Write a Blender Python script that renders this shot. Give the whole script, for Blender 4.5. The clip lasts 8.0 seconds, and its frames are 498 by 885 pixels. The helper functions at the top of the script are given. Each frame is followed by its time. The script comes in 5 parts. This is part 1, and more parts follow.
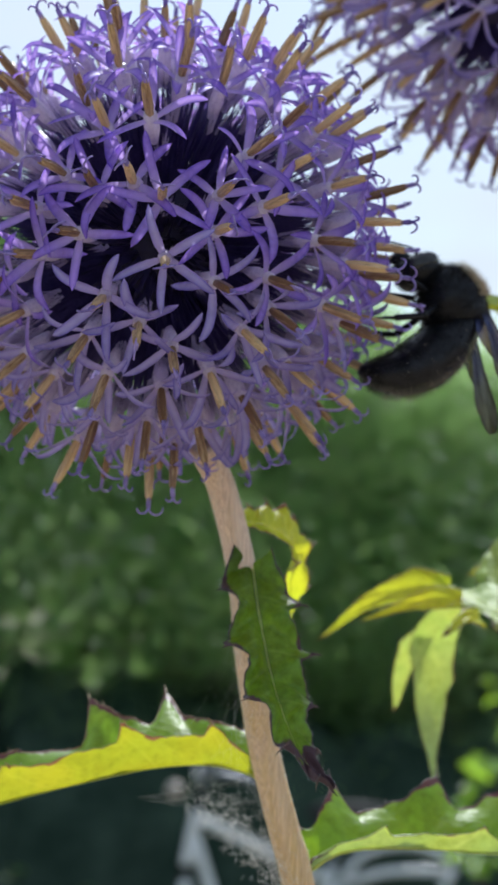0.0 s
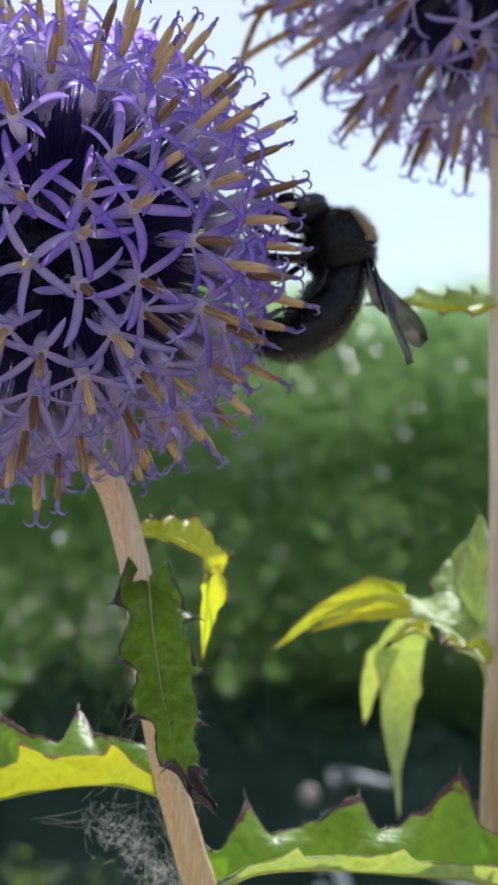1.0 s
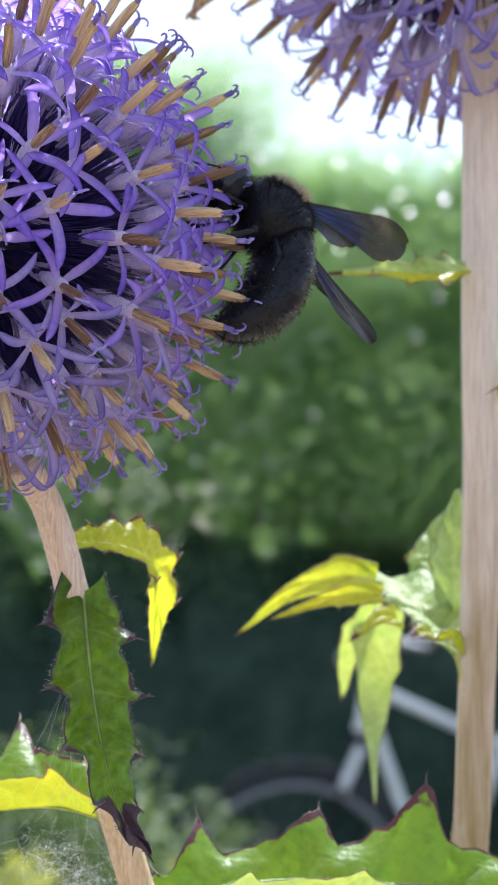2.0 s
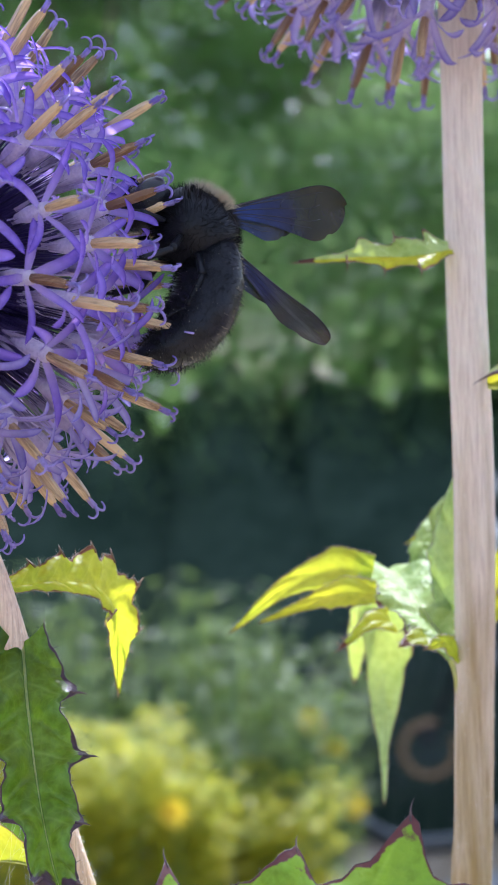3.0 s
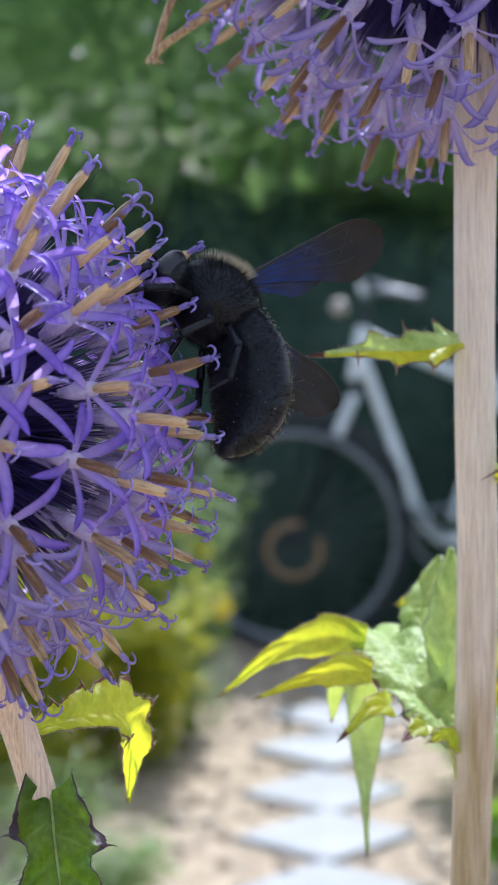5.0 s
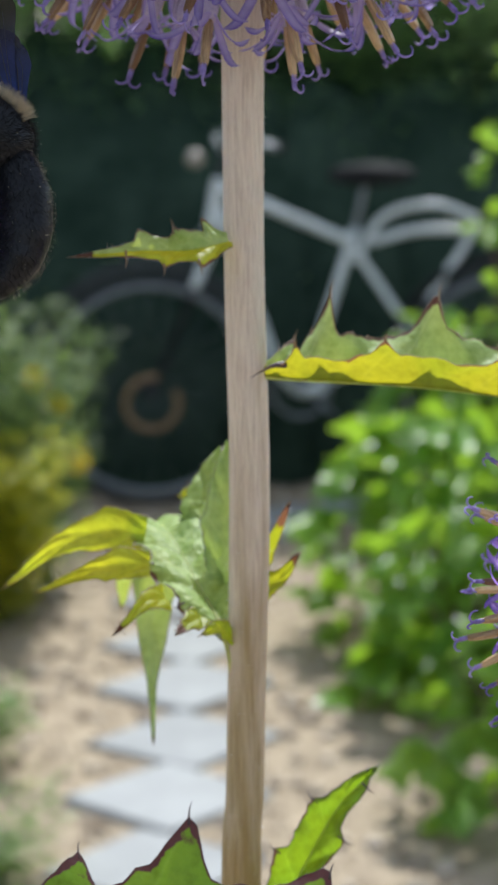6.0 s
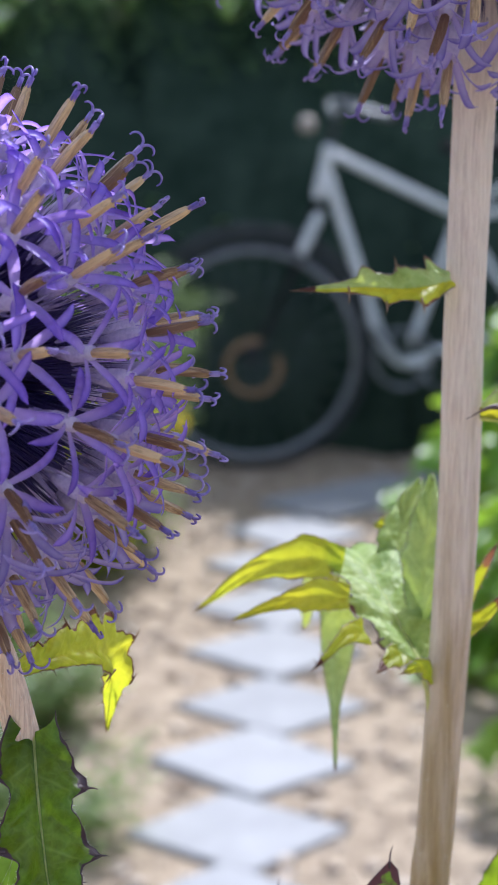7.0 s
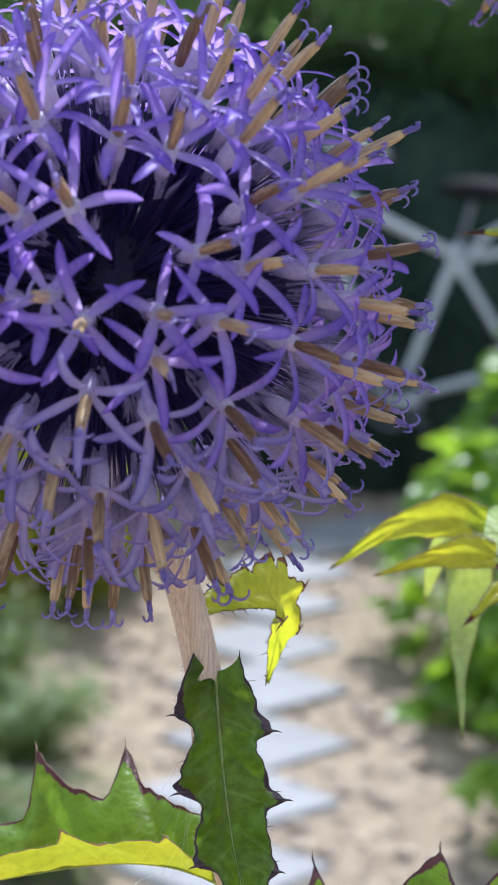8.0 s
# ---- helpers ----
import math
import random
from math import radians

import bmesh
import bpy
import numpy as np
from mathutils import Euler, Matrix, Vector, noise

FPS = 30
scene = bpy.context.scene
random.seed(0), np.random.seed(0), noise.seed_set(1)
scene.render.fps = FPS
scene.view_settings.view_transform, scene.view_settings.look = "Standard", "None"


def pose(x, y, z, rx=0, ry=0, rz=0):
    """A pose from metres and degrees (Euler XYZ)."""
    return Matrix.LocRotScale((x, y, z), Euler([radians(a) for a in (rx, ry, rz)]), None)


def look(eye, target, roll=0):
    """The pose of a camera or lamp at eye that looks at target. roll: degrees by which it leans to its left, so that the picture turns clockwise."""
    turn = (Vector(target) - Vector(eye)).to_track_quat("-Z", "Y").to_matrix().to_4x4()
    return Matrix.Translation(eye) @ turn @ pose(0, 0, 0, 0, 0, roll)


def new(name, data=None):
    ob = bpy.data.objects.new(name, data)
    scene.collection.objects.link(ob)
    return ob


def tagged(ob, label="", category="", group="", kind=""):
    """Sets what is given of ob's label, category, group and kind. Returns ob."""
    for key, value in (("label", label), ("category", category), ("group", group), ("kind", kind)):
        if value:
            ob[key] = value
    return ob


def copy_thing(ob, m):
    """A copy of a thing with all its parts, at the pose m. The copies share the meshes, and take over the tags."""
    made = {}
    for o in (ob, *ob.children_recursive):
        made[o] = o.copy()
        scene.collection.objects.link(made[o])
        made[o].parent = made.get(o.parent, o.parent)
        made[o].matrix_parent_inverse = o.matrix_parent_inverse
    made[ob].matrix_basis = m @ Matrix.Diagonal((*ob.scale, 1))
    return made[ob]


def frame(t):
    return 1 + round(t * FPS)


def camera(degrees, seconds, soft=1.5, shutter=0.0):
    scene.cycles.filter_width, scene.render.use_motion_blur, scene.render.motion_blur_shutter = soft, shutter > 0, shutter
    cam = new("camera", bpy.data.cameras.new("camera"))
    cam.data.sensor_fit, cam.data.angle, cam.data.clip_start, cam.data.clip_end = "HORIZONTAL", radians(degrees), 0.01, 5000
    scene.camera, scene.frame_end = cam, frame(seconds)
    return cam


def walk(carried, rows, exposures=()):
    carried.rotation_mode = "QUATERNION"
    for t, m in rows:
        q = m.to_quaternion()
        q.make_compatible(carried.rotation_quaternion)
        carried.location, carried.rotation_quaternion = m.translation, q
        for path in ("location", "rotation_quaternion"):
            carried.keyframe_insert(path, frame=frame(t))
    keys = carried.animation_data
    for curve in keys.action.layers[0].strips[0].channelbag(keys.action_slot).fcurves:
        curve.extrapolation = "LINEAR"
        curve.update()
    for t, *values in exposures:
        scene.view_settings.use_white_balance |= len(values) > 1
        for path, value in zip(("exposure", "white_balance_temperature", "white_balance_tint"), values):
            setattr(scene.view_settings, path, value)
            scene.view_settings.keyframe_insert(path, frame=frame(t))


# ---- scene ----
# ---- camera ----
cam = camera(12.58, 8.0, soft=0.45)
cam.data.dof.use_dof = True
cam.data.dof.focus_distance = 0.205
cam.data.dof.aperture_fstop = 102.0
PATH = [
    (0.0, -0.0198, -0.2444, 1.2777, 96.47, -1.22, -6.42),
    (0.5, -0.0039, -0.2421, 1.2810, 95.99, -1.32, -4.37),
    (1.0, 0.0071, -0.2378, 1.2796, 96.50, -0.86, -2.83),
    (1.2, 0.0128, -0.2345, 1.2821, 96.23, -0.58, -2.79),
    (2.3, 0.0210, -0.2128, 1.3019, 91.25, 0.28, -1.13),
    (2.5, 0.0299, -0.2068, 1.3065, 90.17, 0.85, -0.49),
    (3.0, 0.0348, -0.2063, 1.3139, 89.04, 1.86, 1.36),
    (3.5, 0.0233, -0.1981, 1.3193, 87.02, 0.74, 0.66),
    (4.0, 0.0268, -0.1968, 1.3329, 85.78, 1.23, 0.87),
    (4.2, 0.0264, -0.1998, 1.3357, 85.96, 1.26, 0.76),
    (4.5, 0.0331, -0.2146, 1.3347, 87.35, 1.59, 1.17),
    (5.0, 0.0200, -0.2010, 1.3471, 83.66, 0.97, -2.06),
    (5.1, 0.0196, -0.2016, 1.3451, 82.98, 0.85, -2.94),
    (5.2, 0.0189, -0.2058, 1.3440, 82.67, 0.55, -3.67),
    (6.3, 0.0323, -0.1986, 1.3579, 78.88, 1.01, -5.78),
    (6.6, 0.0290, -0.1936, 1.3616, 78.50, 0.22, -4.32),
    (7.0, 0.0170, -0.1993, 1.3600, 78.89, -1.20, -2.79),
    (7.2, 0.0087, -0.1973, 1.3597, 78.85, -1.59, -2.61),
    (7.5, 0.0026, -0.1921, 1.3612, 78.76, -2.56, -2.43),
    (7.8, 0.0032, -0.1966, 1.3514, 79.62, -2.73, -2.56),
    (8.0, -0.0013, -0.1945, 1.3482, 79.88, -2.93, -2.91),
]
walk(cam, [(t, pose(x, y, z, a, b, c)) for t, x, y, z, a, b, c in PATH], exposures=[(0, 0.12, 5950, 7), (1.2, 0.22, 6000, 8), (2.5, 0.89, 5550, 17), (3.0, 0.88, 5450, 18), (3.5, 0.83, 5500, 15), (4.0, 0.81, 5450, 12), (4.5, 0.84, 5450, 15), (5.2, 0.53, 5750, 11), (6.3, 0.14, 6100, 7), (7.0, 0.35, 5700, 17), (7.5, 0.30, 5650, 14), (8, 0.29, 5650, 13)])

# ---- daylight ----
SUN_EL, SUN_AZ = radians(51), radians(20)      # azimuth from +y (ahead) towards +x
world = bpy.data.worlds.new("sky")
scene.world = world
world.use_nodes = True
wn, wl = world.node_tree.nodes, world.node_tree.links
wn.clear()
w_out = wn.new("ShaderNodeOutputWorld")
w_bg = wn.new("ShaderNodeBackground")
w_sky = wn.new("ShaderNodeTexSky")
w_sky.sky_type = "NISHITA"
w_sky.sun_disc = False
w_sky.sun_elevation = SUN_EL
w_sky.sun_rotation = SUN_AZ
w_sky.air_density, w_sky.dust_density, w_sky.ozone_density = 1.0, 1.6, 1.0
w_tc = wn.new("ShaderNodeTexCoord")
w_map = wn.new("ShaderNodeMapping")
w_map.inputs["Scale"].default_value = (1.0, 1.0, 2.2)
w_noise = wn.new("ShaderNodeTexNoise")
w_noise.inputs["Scale"].default_value = 7.0
w_noise.inputs["Detail"].default_value = 6.0
w_ramp = wn.new("ShaderNodeValToRGB")
w_ramp.color_ramp.elements[0].position, w_ramp.color_ramp.elements[1].position = 0.36, 0.66
w_mix = wn.new("ShaderNodeMixRGB")
w_mix.inputs[2].default_value = (5.8, 6.15, 6.6, 1)
wl.new(w_tc.outputs["Generated"], w_map.inputs["Vector"])
wl.new(w_map.outputs["Vector"], w_noise.inputs["Vector"])
wl.new(w_noise.outputs["Fac"], w_ramp.inputs["Fac"])
wl.new(w_ramp.outputs["Color"], w_mix.inputs[0])
wl.new(w_sky.outputs["Color"], w_mix.inputs[1])
wl.new(w_mix.outputs["Color"], w_bg.inputs["Color"])
w_bg.inputs["Strength"].default_value = 0.13
wl.new(w_bg.outputs["Background"], w_out.inputs["Surface"])

sun = new("sun", bpy.data.lights.new("sun", "SUN"))
sun.data.energy, sun.data.angle, sun.data.color = 5.0, radians(0.53), (1.0, 0.965, 0.90)
SUN_WAY = Vector((math.sin(SUN_AZ) * math.cos(SUN_EL), math.cos(SUN_AZ) * math.cos(SUN_EL), math.sin(SUN_EL)))
sun.matrix_world = look(SUN_WAY * 20, (0, 0, 0))

MM = 0.001


# ---- materials ----
def nodes_of(name):
    m = bpy.data.materials.new(name)
    m.use_nodes = True
    n, l = m.node_tree.nodes, m.node_tree.links
    n.clear()
    return m, n, l


def mottled(n, l, dark, light, scale, detail=4.0, low=0.35, high=0.65, stretch=(1, 1, 1), rnd=0.0):
    """A colour that wanders between two tones at one scale, with a finer grain over it; rnd shifts it from object to object."""
    tc = n.new("ShaderNodeTexCoord")
    mp = n.new("ShaderNodeMapping")
    mp.inputs["Scale"].default_value = stretch
    l.new(tc.outputs["Object"], mp.inputs["Vector"])
    a = n.new("ShaderNodeTexNoise")
    a.inputs["Scale"].default_value, a.inputs["Detail"].default_value = scale, detail
    b = n.new("ShaderNodeTexNoise")
    b.inputs["Scale"].default_value, b.inputs["Detail"].default_value = scale * 6.3, 2.0
    for q in (a, b):
        l.new(mp.outputs["Vector"], q.inputs["Vector"])
    mx = n.new("ShaderNodeMath")
    mx.operation = "MULTIPLY_ADD"
    mx.inputs[1].default_value = 0.35
    l.new(b.outputs["Fac"], mx.inputs[0])
    sc = n.new("ShaderNodeMath")
    sc.operation = "MULTIPLY"
    sc.inputs[1].default_value = 0.65
    l.new(a.outputs["Fac"], sc.inputs[0])
    l.new(sc.outputs[0], mx.inputs[2])
    src = mx.outputs[0]
    if rnd:
        oi = n.new("ShaderNodeObjectInfo")
        ad = n.new("ShaderNodeMath")
        ad.operation = "MULTIPLY_ADD"
        ad.inputs[1].default_value = rnd
        l.new(oi.outputs["Random"], ad.inputs[0])
        l.new(src, ad.inputs[2])
        sb = n.new("ShaderNodeMath")
        sb.operation = "SUBTRACT"
        sb.inputs[1].default_value = rnd / 2
        l.new(ad.outputs[0], sb.inputs[0])
        src = sb.outputs[0]
    rp = n.new("ShaderNodeValToRGB")
    e = rp.color_ramp.elements
    e[0].position, e[1].position = low, high
    e[0].color, e[1].color = (*dark, 1), (*light, 1)
    l.new(src, rp.inputs["Fac"])
    return rp.outputs["Color"], b.outputs["Fac"]


def solid(name, dark, light, scale, rough=0.6, metal=0.0, bump=0.2, dist=0.0002, stretch=(1, 1, 1), rnd=0.0, spec=0.5, coat=0.0, sheen=0.0, low=0.35, high=0.65):
    m, n, l = nodes_of(name)
    col, fine = mottled(n, l, dark, light, scale, stretch=stretch, rnd=rnd, low=low, high=high)
    p = n.new("ShaderNodeBsdfPrincipled")
    l.new(col, p.inputs["Base Color"])
    p.inputs["Roughness"].default_value, p.inputs["Metallic"].default_value = rough, metal
    p.inputs["Specular IOR Level"].default_value = spec
    p.inputs["Coat Weight"].default_value = coat
    p.inputs["Sheen Weight"].default_value = sheen
    if bump:
        b = n.new("ShaderNodeBump")
        b.inputs["Strength"].default_value, b.inputs["Distance"].default_value = bump, dist
        l.new(fine, b.inputs["Height"])
        l.new(b.outputs["Normal"], p.inputs["Normal"])
    o = n.new("ShaderNodeOutputMaterial")
    l.new(p.outputs["BSDF"], o.inputs["Surface"])
    return m


def leafy(name, dark, light, glow, scale, share=0.45, rough=0.45, bump=0.3, dist=0.0002, stretch=(1, 1, 1), rnd=0.2, spec=0.4, low=0.35, high=0.65, rim=False, rust=(0.30, 0.12, 0.05)):
    """Thin plant tissue: a surface that also lets light through in the glow colour. rim: purple-brown pigment towards the margin."""
    m, n, l = nodes_of(name)
    col, fine = mottled(n, l, dark, light, scale, stretch=stretch, rnd=rnd, low=low, high=high)
    p = n.new("ShaderNodeBsdfPrincipled")
    l.new(col, p.inputs["Base Color"])
    p.inputs["Roughness"].default_value = rough
    p.inputs["Specular IOR Level"].default_value = spec
    t = n.new("ShaderNodeBsdfTranslucent")
    gm = n.new("ShaderNodeMixRGB")
    gm.blend_type = "MULTIPLY"
    gm.inputs[0].default_value = 0.4
    gm.inputs[1].default_value = (*glow, 1)
    gr = n.new("ShaderNodeValToRGB")
    gr.color_ramp.elements[0].color, gr.color_ramp.elements[1].color = (0.5, 0.5, 0.5, 1), (1, 1, 1, 1)
    gr.color_ramp.elements[0].position, gr.color_ramp.elements[1].position = 0.3, 0.6
    l.new(fine, gr.inputs["Fac"])
    l.new(gr.outputs["Color"], gm.inputs[2])
    through_col = gm.outputs["Color"]
    if rim:
        at = n.new("ShaderNodeAttribute")
        at.attribute_name = "rim"
        nz = n.new("ShaderNodeTexNoise")
        nz.inputs["Scale"].default_value, nz.inputs["Detail"].default_value = 420.0, 4.0
        tc = n.new("ShaderNodeTexCoord")
        l.new(tc.outputs["Object"], nz.inputs["Vector"])
        mu = n.new("ShaderNodeMath")
        mu.operation = "MULTIPLY_ADD"
        mu.inputs[1].default_value = 1.1
        l.new(nz.outputs["Fac"], mu.inputs[0])
        l.new(at.outputs["Fac"], mu.inputs[2])
        rr = n.new("ShaderNodeValToRGB")
        rr.color_ramp.elements[0].position, rr.color_ramp.elements[1].position = 0.92, 1.34
        l.new(mu.outputs[0], rr.inputs["Fac"])
        # side veins along the mesh's vein lines, and a fine net between them
        va = n.new("ShaderNodeAttribute")
        va.attribute_name = "vein"
        fr = n.new("ShaderNodeMath")
        fr.operation = "PINGPONG"
        fr.inputs[1].default_value = 0.5
        l.new(va.outputs["Fac"], fr.inputs[0])
        vr = n.new("ShaderNodeMapRange")
        vr.inputs["From Min"].default_value, vr.inputs["From Max"].default_value = 0.0, 0.045
        vr.inputs["To Min"].default_value, vr.inputs["To Max"].default_value = 0.38, 0.0
        l.new(fr.outputs[0], vr.inputs["Value"])
        vo = n.new("ShaderNodeTexVoronoi")
        vo.feature = "DISTANCE_TO_EDGE"
        vo.inputs["Scale"].default_value = 850.0
        wob = n.new("ShaderNodeMixRGB")
        wob.blend_type = "ADD"
        wob.inputs[0].default_value = 0.0012
        l.new(tc.outputs["Object"], wob.inputs[1])
        l.new(nz.outputs["Color"], wob.inputs[2])
        l.new(wob.outputs["Color"], vo.inputs["Vector"])
        nr = n.new("ShaderNodeMapRange")
        nr.inputs["From Min"].default_value, nr.inputs["From Max"].default_value = 0.0, 0.10
        nr.inputs["To Min"].default_value, nr.inputs["To Max"].default_value = 0.12, 0.0
        l.new(vo.outputs["Distance"], nr.inputs["Value"])
        vx = n.new("ShaderNodeMath")
        vx.operation = "MAXIMUM"
        l.new(vr.outputs["Result"], vx.inputs[0])
        l.new(nr.outputs["Result"], vx.inputs[1])
        vc = n.new("ShaderNodeMixRGB")
        vc.inputs[2].default_value = (light[0] * 1.5 + 0.10, light[1] * 1.3 + 0.10, light[2] * 1.4 + 0.06, 1)
        l.new(vx.outputs[0], vc.inputs[0])
        l.new(col, vc.inputs[1])
        col = vc.outputs["Color"]
        # greener and yellower patches in the light that comes through
        pn = n.new("ShaderNodeTexNoise")
        pn.inputs["Scale"].default_value, pn.inputs["Detail"].default_value = 130.0, 3.0
        l.new(tc.outputs["Object"], pn.inputs["Vector"])
        pr = n.new("ShaderNodeMapRange")
        pr.inputs["From Min"].default_value, pr.inputs["From Max"].default_value = 0.40, 0.62
        l.new(pn.outputs["Fac"], pr.inputs["Value"])
        pg = n.new("ShaderNodeMixRGB")
        pg.blend_type = "MULTIPLY"
        pg.inputs[2].default_value = (0.82, 0.95, 1.0, 1)
        l.new(pr.outputs["Result"], pg.inputs[0])
        l.new(through_col, pg.inputs[1])
        through_col = pg.outputs["Color"]
        hs = n.new("ShaderNodeMath")
        hs.operation = "MULTIPLY_ADD"
        hs.inputs[1].default_value = 1.4
        l.new(vo.outputs["Distance"], hs.inputs[0])
        l.new(fine, hs.inputs[2])
        fine = hs.outputs[0]
        for tone, sock in (((0.075, 0.045, 0.055, 1), "base"), ((*rust, 1), "glow")):
            mc = n.new("ShaderNodeMixRGB")
            mc.inputs[2].default_value = tone
            l.new(rr.outputs["Color"], mc.inputs[0])
            if sock == "base":
                l.new(col, mc.inputs[1])
                l.new(mc.outputs["Color"], p.inputs["Base Color"])
            else:
                l.new(through_col, mc.inputs[1])
                through_col = mc.outputs["Color"]
    l.new(through_col, t.inputs["Color"])
    if bump:
        b = n.new("ShaderNodeBump")
        b.inputs["Strength"].default_value, b.inputs["Distance"].default_value = bump, dist
        l.new(fine, b.inputs["Height"])
        l.new(b.outputs["Normal"], p.inputs["Normal"])
    x = n.new("ShaderNodeMixShader")
    x.inputs[0].default_value = share
    l.new(p.outputs["BSDF"], x.inputs[1])
    l.new(t.outputs["BSDF"], x.inputs[2])
    o = n.new("ShaderNodeOutputMaterial")
    l.new(x.outputs["Shader"], o.inputs["Surface"])
    return m


PETAL = leafy("petal_violet", (0.17, 0.11, 0.62), (0.405, 0.295, 0.95), (0.70, 0.44, 1.0), 260, share=0.55, stretch=(1, 1, 0.35), rnd=0.45, dist=0.00008, rough=0.48, spec=0.32)
PETAL_PALE = leafy("petal_lilac", (0.21, 0.19, 0.44), (0.42, 0.39, 0.72), (0.54, 0.48, 0.92), 260, share=0.50, stretch=(1, 1, 0.35), rnd=0.4, dist=0.00008)
TUBE = leafy("floret_tube", (0.50, 0.42, 0.66), (0.82, 0.76, 0.88), (0.85, 0.76, 0.92), 500, share=0.4, rnd=0.2, dist=0.00008)
ANTHER = solid("anther_tan", (0.16, 0.08, 0.03), (0.68, 0.48, 0.24), 520, rough=0.3, stretch=(5, 5, 0.2), rnd=0.3, bump=0.6, dist=0.0001, spec=0.6, low=0.38, high=0.62)
def tinted(m, attribute, colour):
    """Mixes a pigment into a thin tissue where the mesh's attribute says so."""
    n, l = m.node_tree.nodes, m.node_tree.links
    at = n.new("ShaderNodeAttribute")
    at.attribute_name = attribute
    for node in [q for q in n if q.type in ("BSDF_PRINCIPLED", "BSDF_TRANSLUCENT")]:
        sock = node.inputs[0]
        src = sock.links[0].from_socket
        mx = n.new("ShaderNodeMixRGB")
        mx.inputs[2].default_value = (*colour, 1)
        l.new(at.outputs["Fac"], mx.inputs[0])
        l.new(src, mx.inputs[1])
        l.new(mx.outputs["Color"], sock)


for _m in (PETAL, PETAL_PALE):
    tinted(_m, "edge", (0.10, 0.045, 0.50))
    tinted(_m, "root", (0.72, 0.60, 0.92))
STIGMA = leafy("stigma_violet", (0.13, 0.10, 0.34), (0.42, 0.36, 0.68), (0.6, 0.45, 0.95), 600, share=0.35, dist=0.00005)
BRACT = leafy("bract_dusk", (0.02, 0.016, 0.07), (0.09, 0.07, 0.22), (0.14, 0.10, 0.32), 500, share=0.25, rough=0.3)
BRACT_PALE = leafy("bract_lilac", (0.30, 0.25, 0.42), (0.58, 0.52, 0.68), (0.62, 0.54, 0.74), 500, share=0.4, rough=0.4)
# near-black navy puts the deep shadow between florets into the core's colour
CORE = solid("head_core_shade", (0.012, 0.01, 0.03), (0.035, 0.03, 0.08), 300, rough=0.7)
def stem_material(name, pale, streak, low, z0, z1):
    """Fine lengthwise fibres over a pale skin, browner and greener lower down."""
    m, n, l = nodes_of(name)
    col, fine = mottled(n, l, streak, pale, 820, stretch=(6, 6, 0.3), low=0.36, high=0.60)
    tc = n.new("ShaderNodeTexCoord")
    sp = n.new("ShaderNodeSeparateXYZ")
    l.new(tc.outputs["Object"], sp.inputs[0])
    nz = n.new("ShaderNodeTexNoise")
    mp = n.new("ShaderNodeMapping")
    mp.inputs["Scale"].default_value = (900, 900, 60)
    l.new(tc.outputs["Object"], mp.inputs["Vector"])
    l.new(mp.outputs["Vector"], nz.inputs["Vector"])
    nz.inputs["Scale"].default_value = 1.0
    ad = n.new("ShaderNodeMath")
    ad.operation = "MULTIPLY_ADD"
    ad.inputs[1].default_value = 0.07
    l.new(nz.outputs["Fac"], ad.inputs[0])
    l.new(sp.outputs["Z"], ad.inputs[2])
    mr = n.new("ShaderNodeMapRange")
    mr.inputs["From Min"].default_value, mr.inputs["From Max"].default_value = z0 + 0.035, z1 + 0.035
    mr.inputs["To Min"].default_value, mr.inputs["To Max"].default_value = 0.95, 0.0
    l.new(ad.outputs[0], mr.inputs["Value"])
    mx = n.new("ShaderNodeMixRGB")
    mx.blend_type = "MULTIPLY"
    mx.inputs[2].default_value = (*low, 1)
    l.new(mr.outputs["Result"], mx.inputs[0])
    l.new(col, mx.inputs[1])
    p = n.new("ShaderNodeBsdfPrincipled")
    l.new(mx.outputs["Color"], p.inputs["Base Color"])
    p.inputs["Roughness"].default_value = 0.6
    p.inputs["Sheen Weight"].default_value = 0.1
    p.inputs["Subsurface Weight"].default_value = 0.3
    p.inputs["Subsurface Scale"].default_value = 0.0015
    p.inputs["Subsurface Radius"].default_value = (1.0, 0.7, 0.5)
    b = n.new("ShaderNodeBump")
    b.inputs["Strength"].default_value, b.inputs["Distance"].default_value = 0.6, 0.00012
    l.new(fine, b.inputs["Height"])
    l.new(b.outputs["Normal"], p.inputs["Normal"])
    o = n.new("ShaderNodeOutputMaterial")
    l.new(p.outputs["BSDF"], o.inputs["Surface"])
    return m


STEM_TAN = stem_material("stem_tan", (0.85, 0.745, 0.60), (0.61, 0.50, 0.385), (0.46, 0.37, 0.16), 1.260, 1.312)
STEM_ROSY = stem_material("stem_rosy", (0.82, 0.65, 0.49), (0.56, 0.40, 0.28), (0.92, 0.84, 0.50), 1.250, 1.292)
# leaf tissues: yellow ones carry light shining through, green ones the upper face
LEAF = leafy("thistle_leaf_backlit", (0.12, 0.22, 0.02), (0.27, 0.39, 0.06), (0.86, 0.80, 0.025), 140, share=0.55, rough=0.45, bump=0.3, dist=0.0003, rim=True)
LEAF_OLIVE = leafy("thistle_leaf_olive", (0.10, 0.17, 0.012), (0.22, 0.31, 0.03), (0.62, 0.55, 0.015), 140, share=0.46, rough=0.45, bump=0.3, dist=0.0003, rim=True)
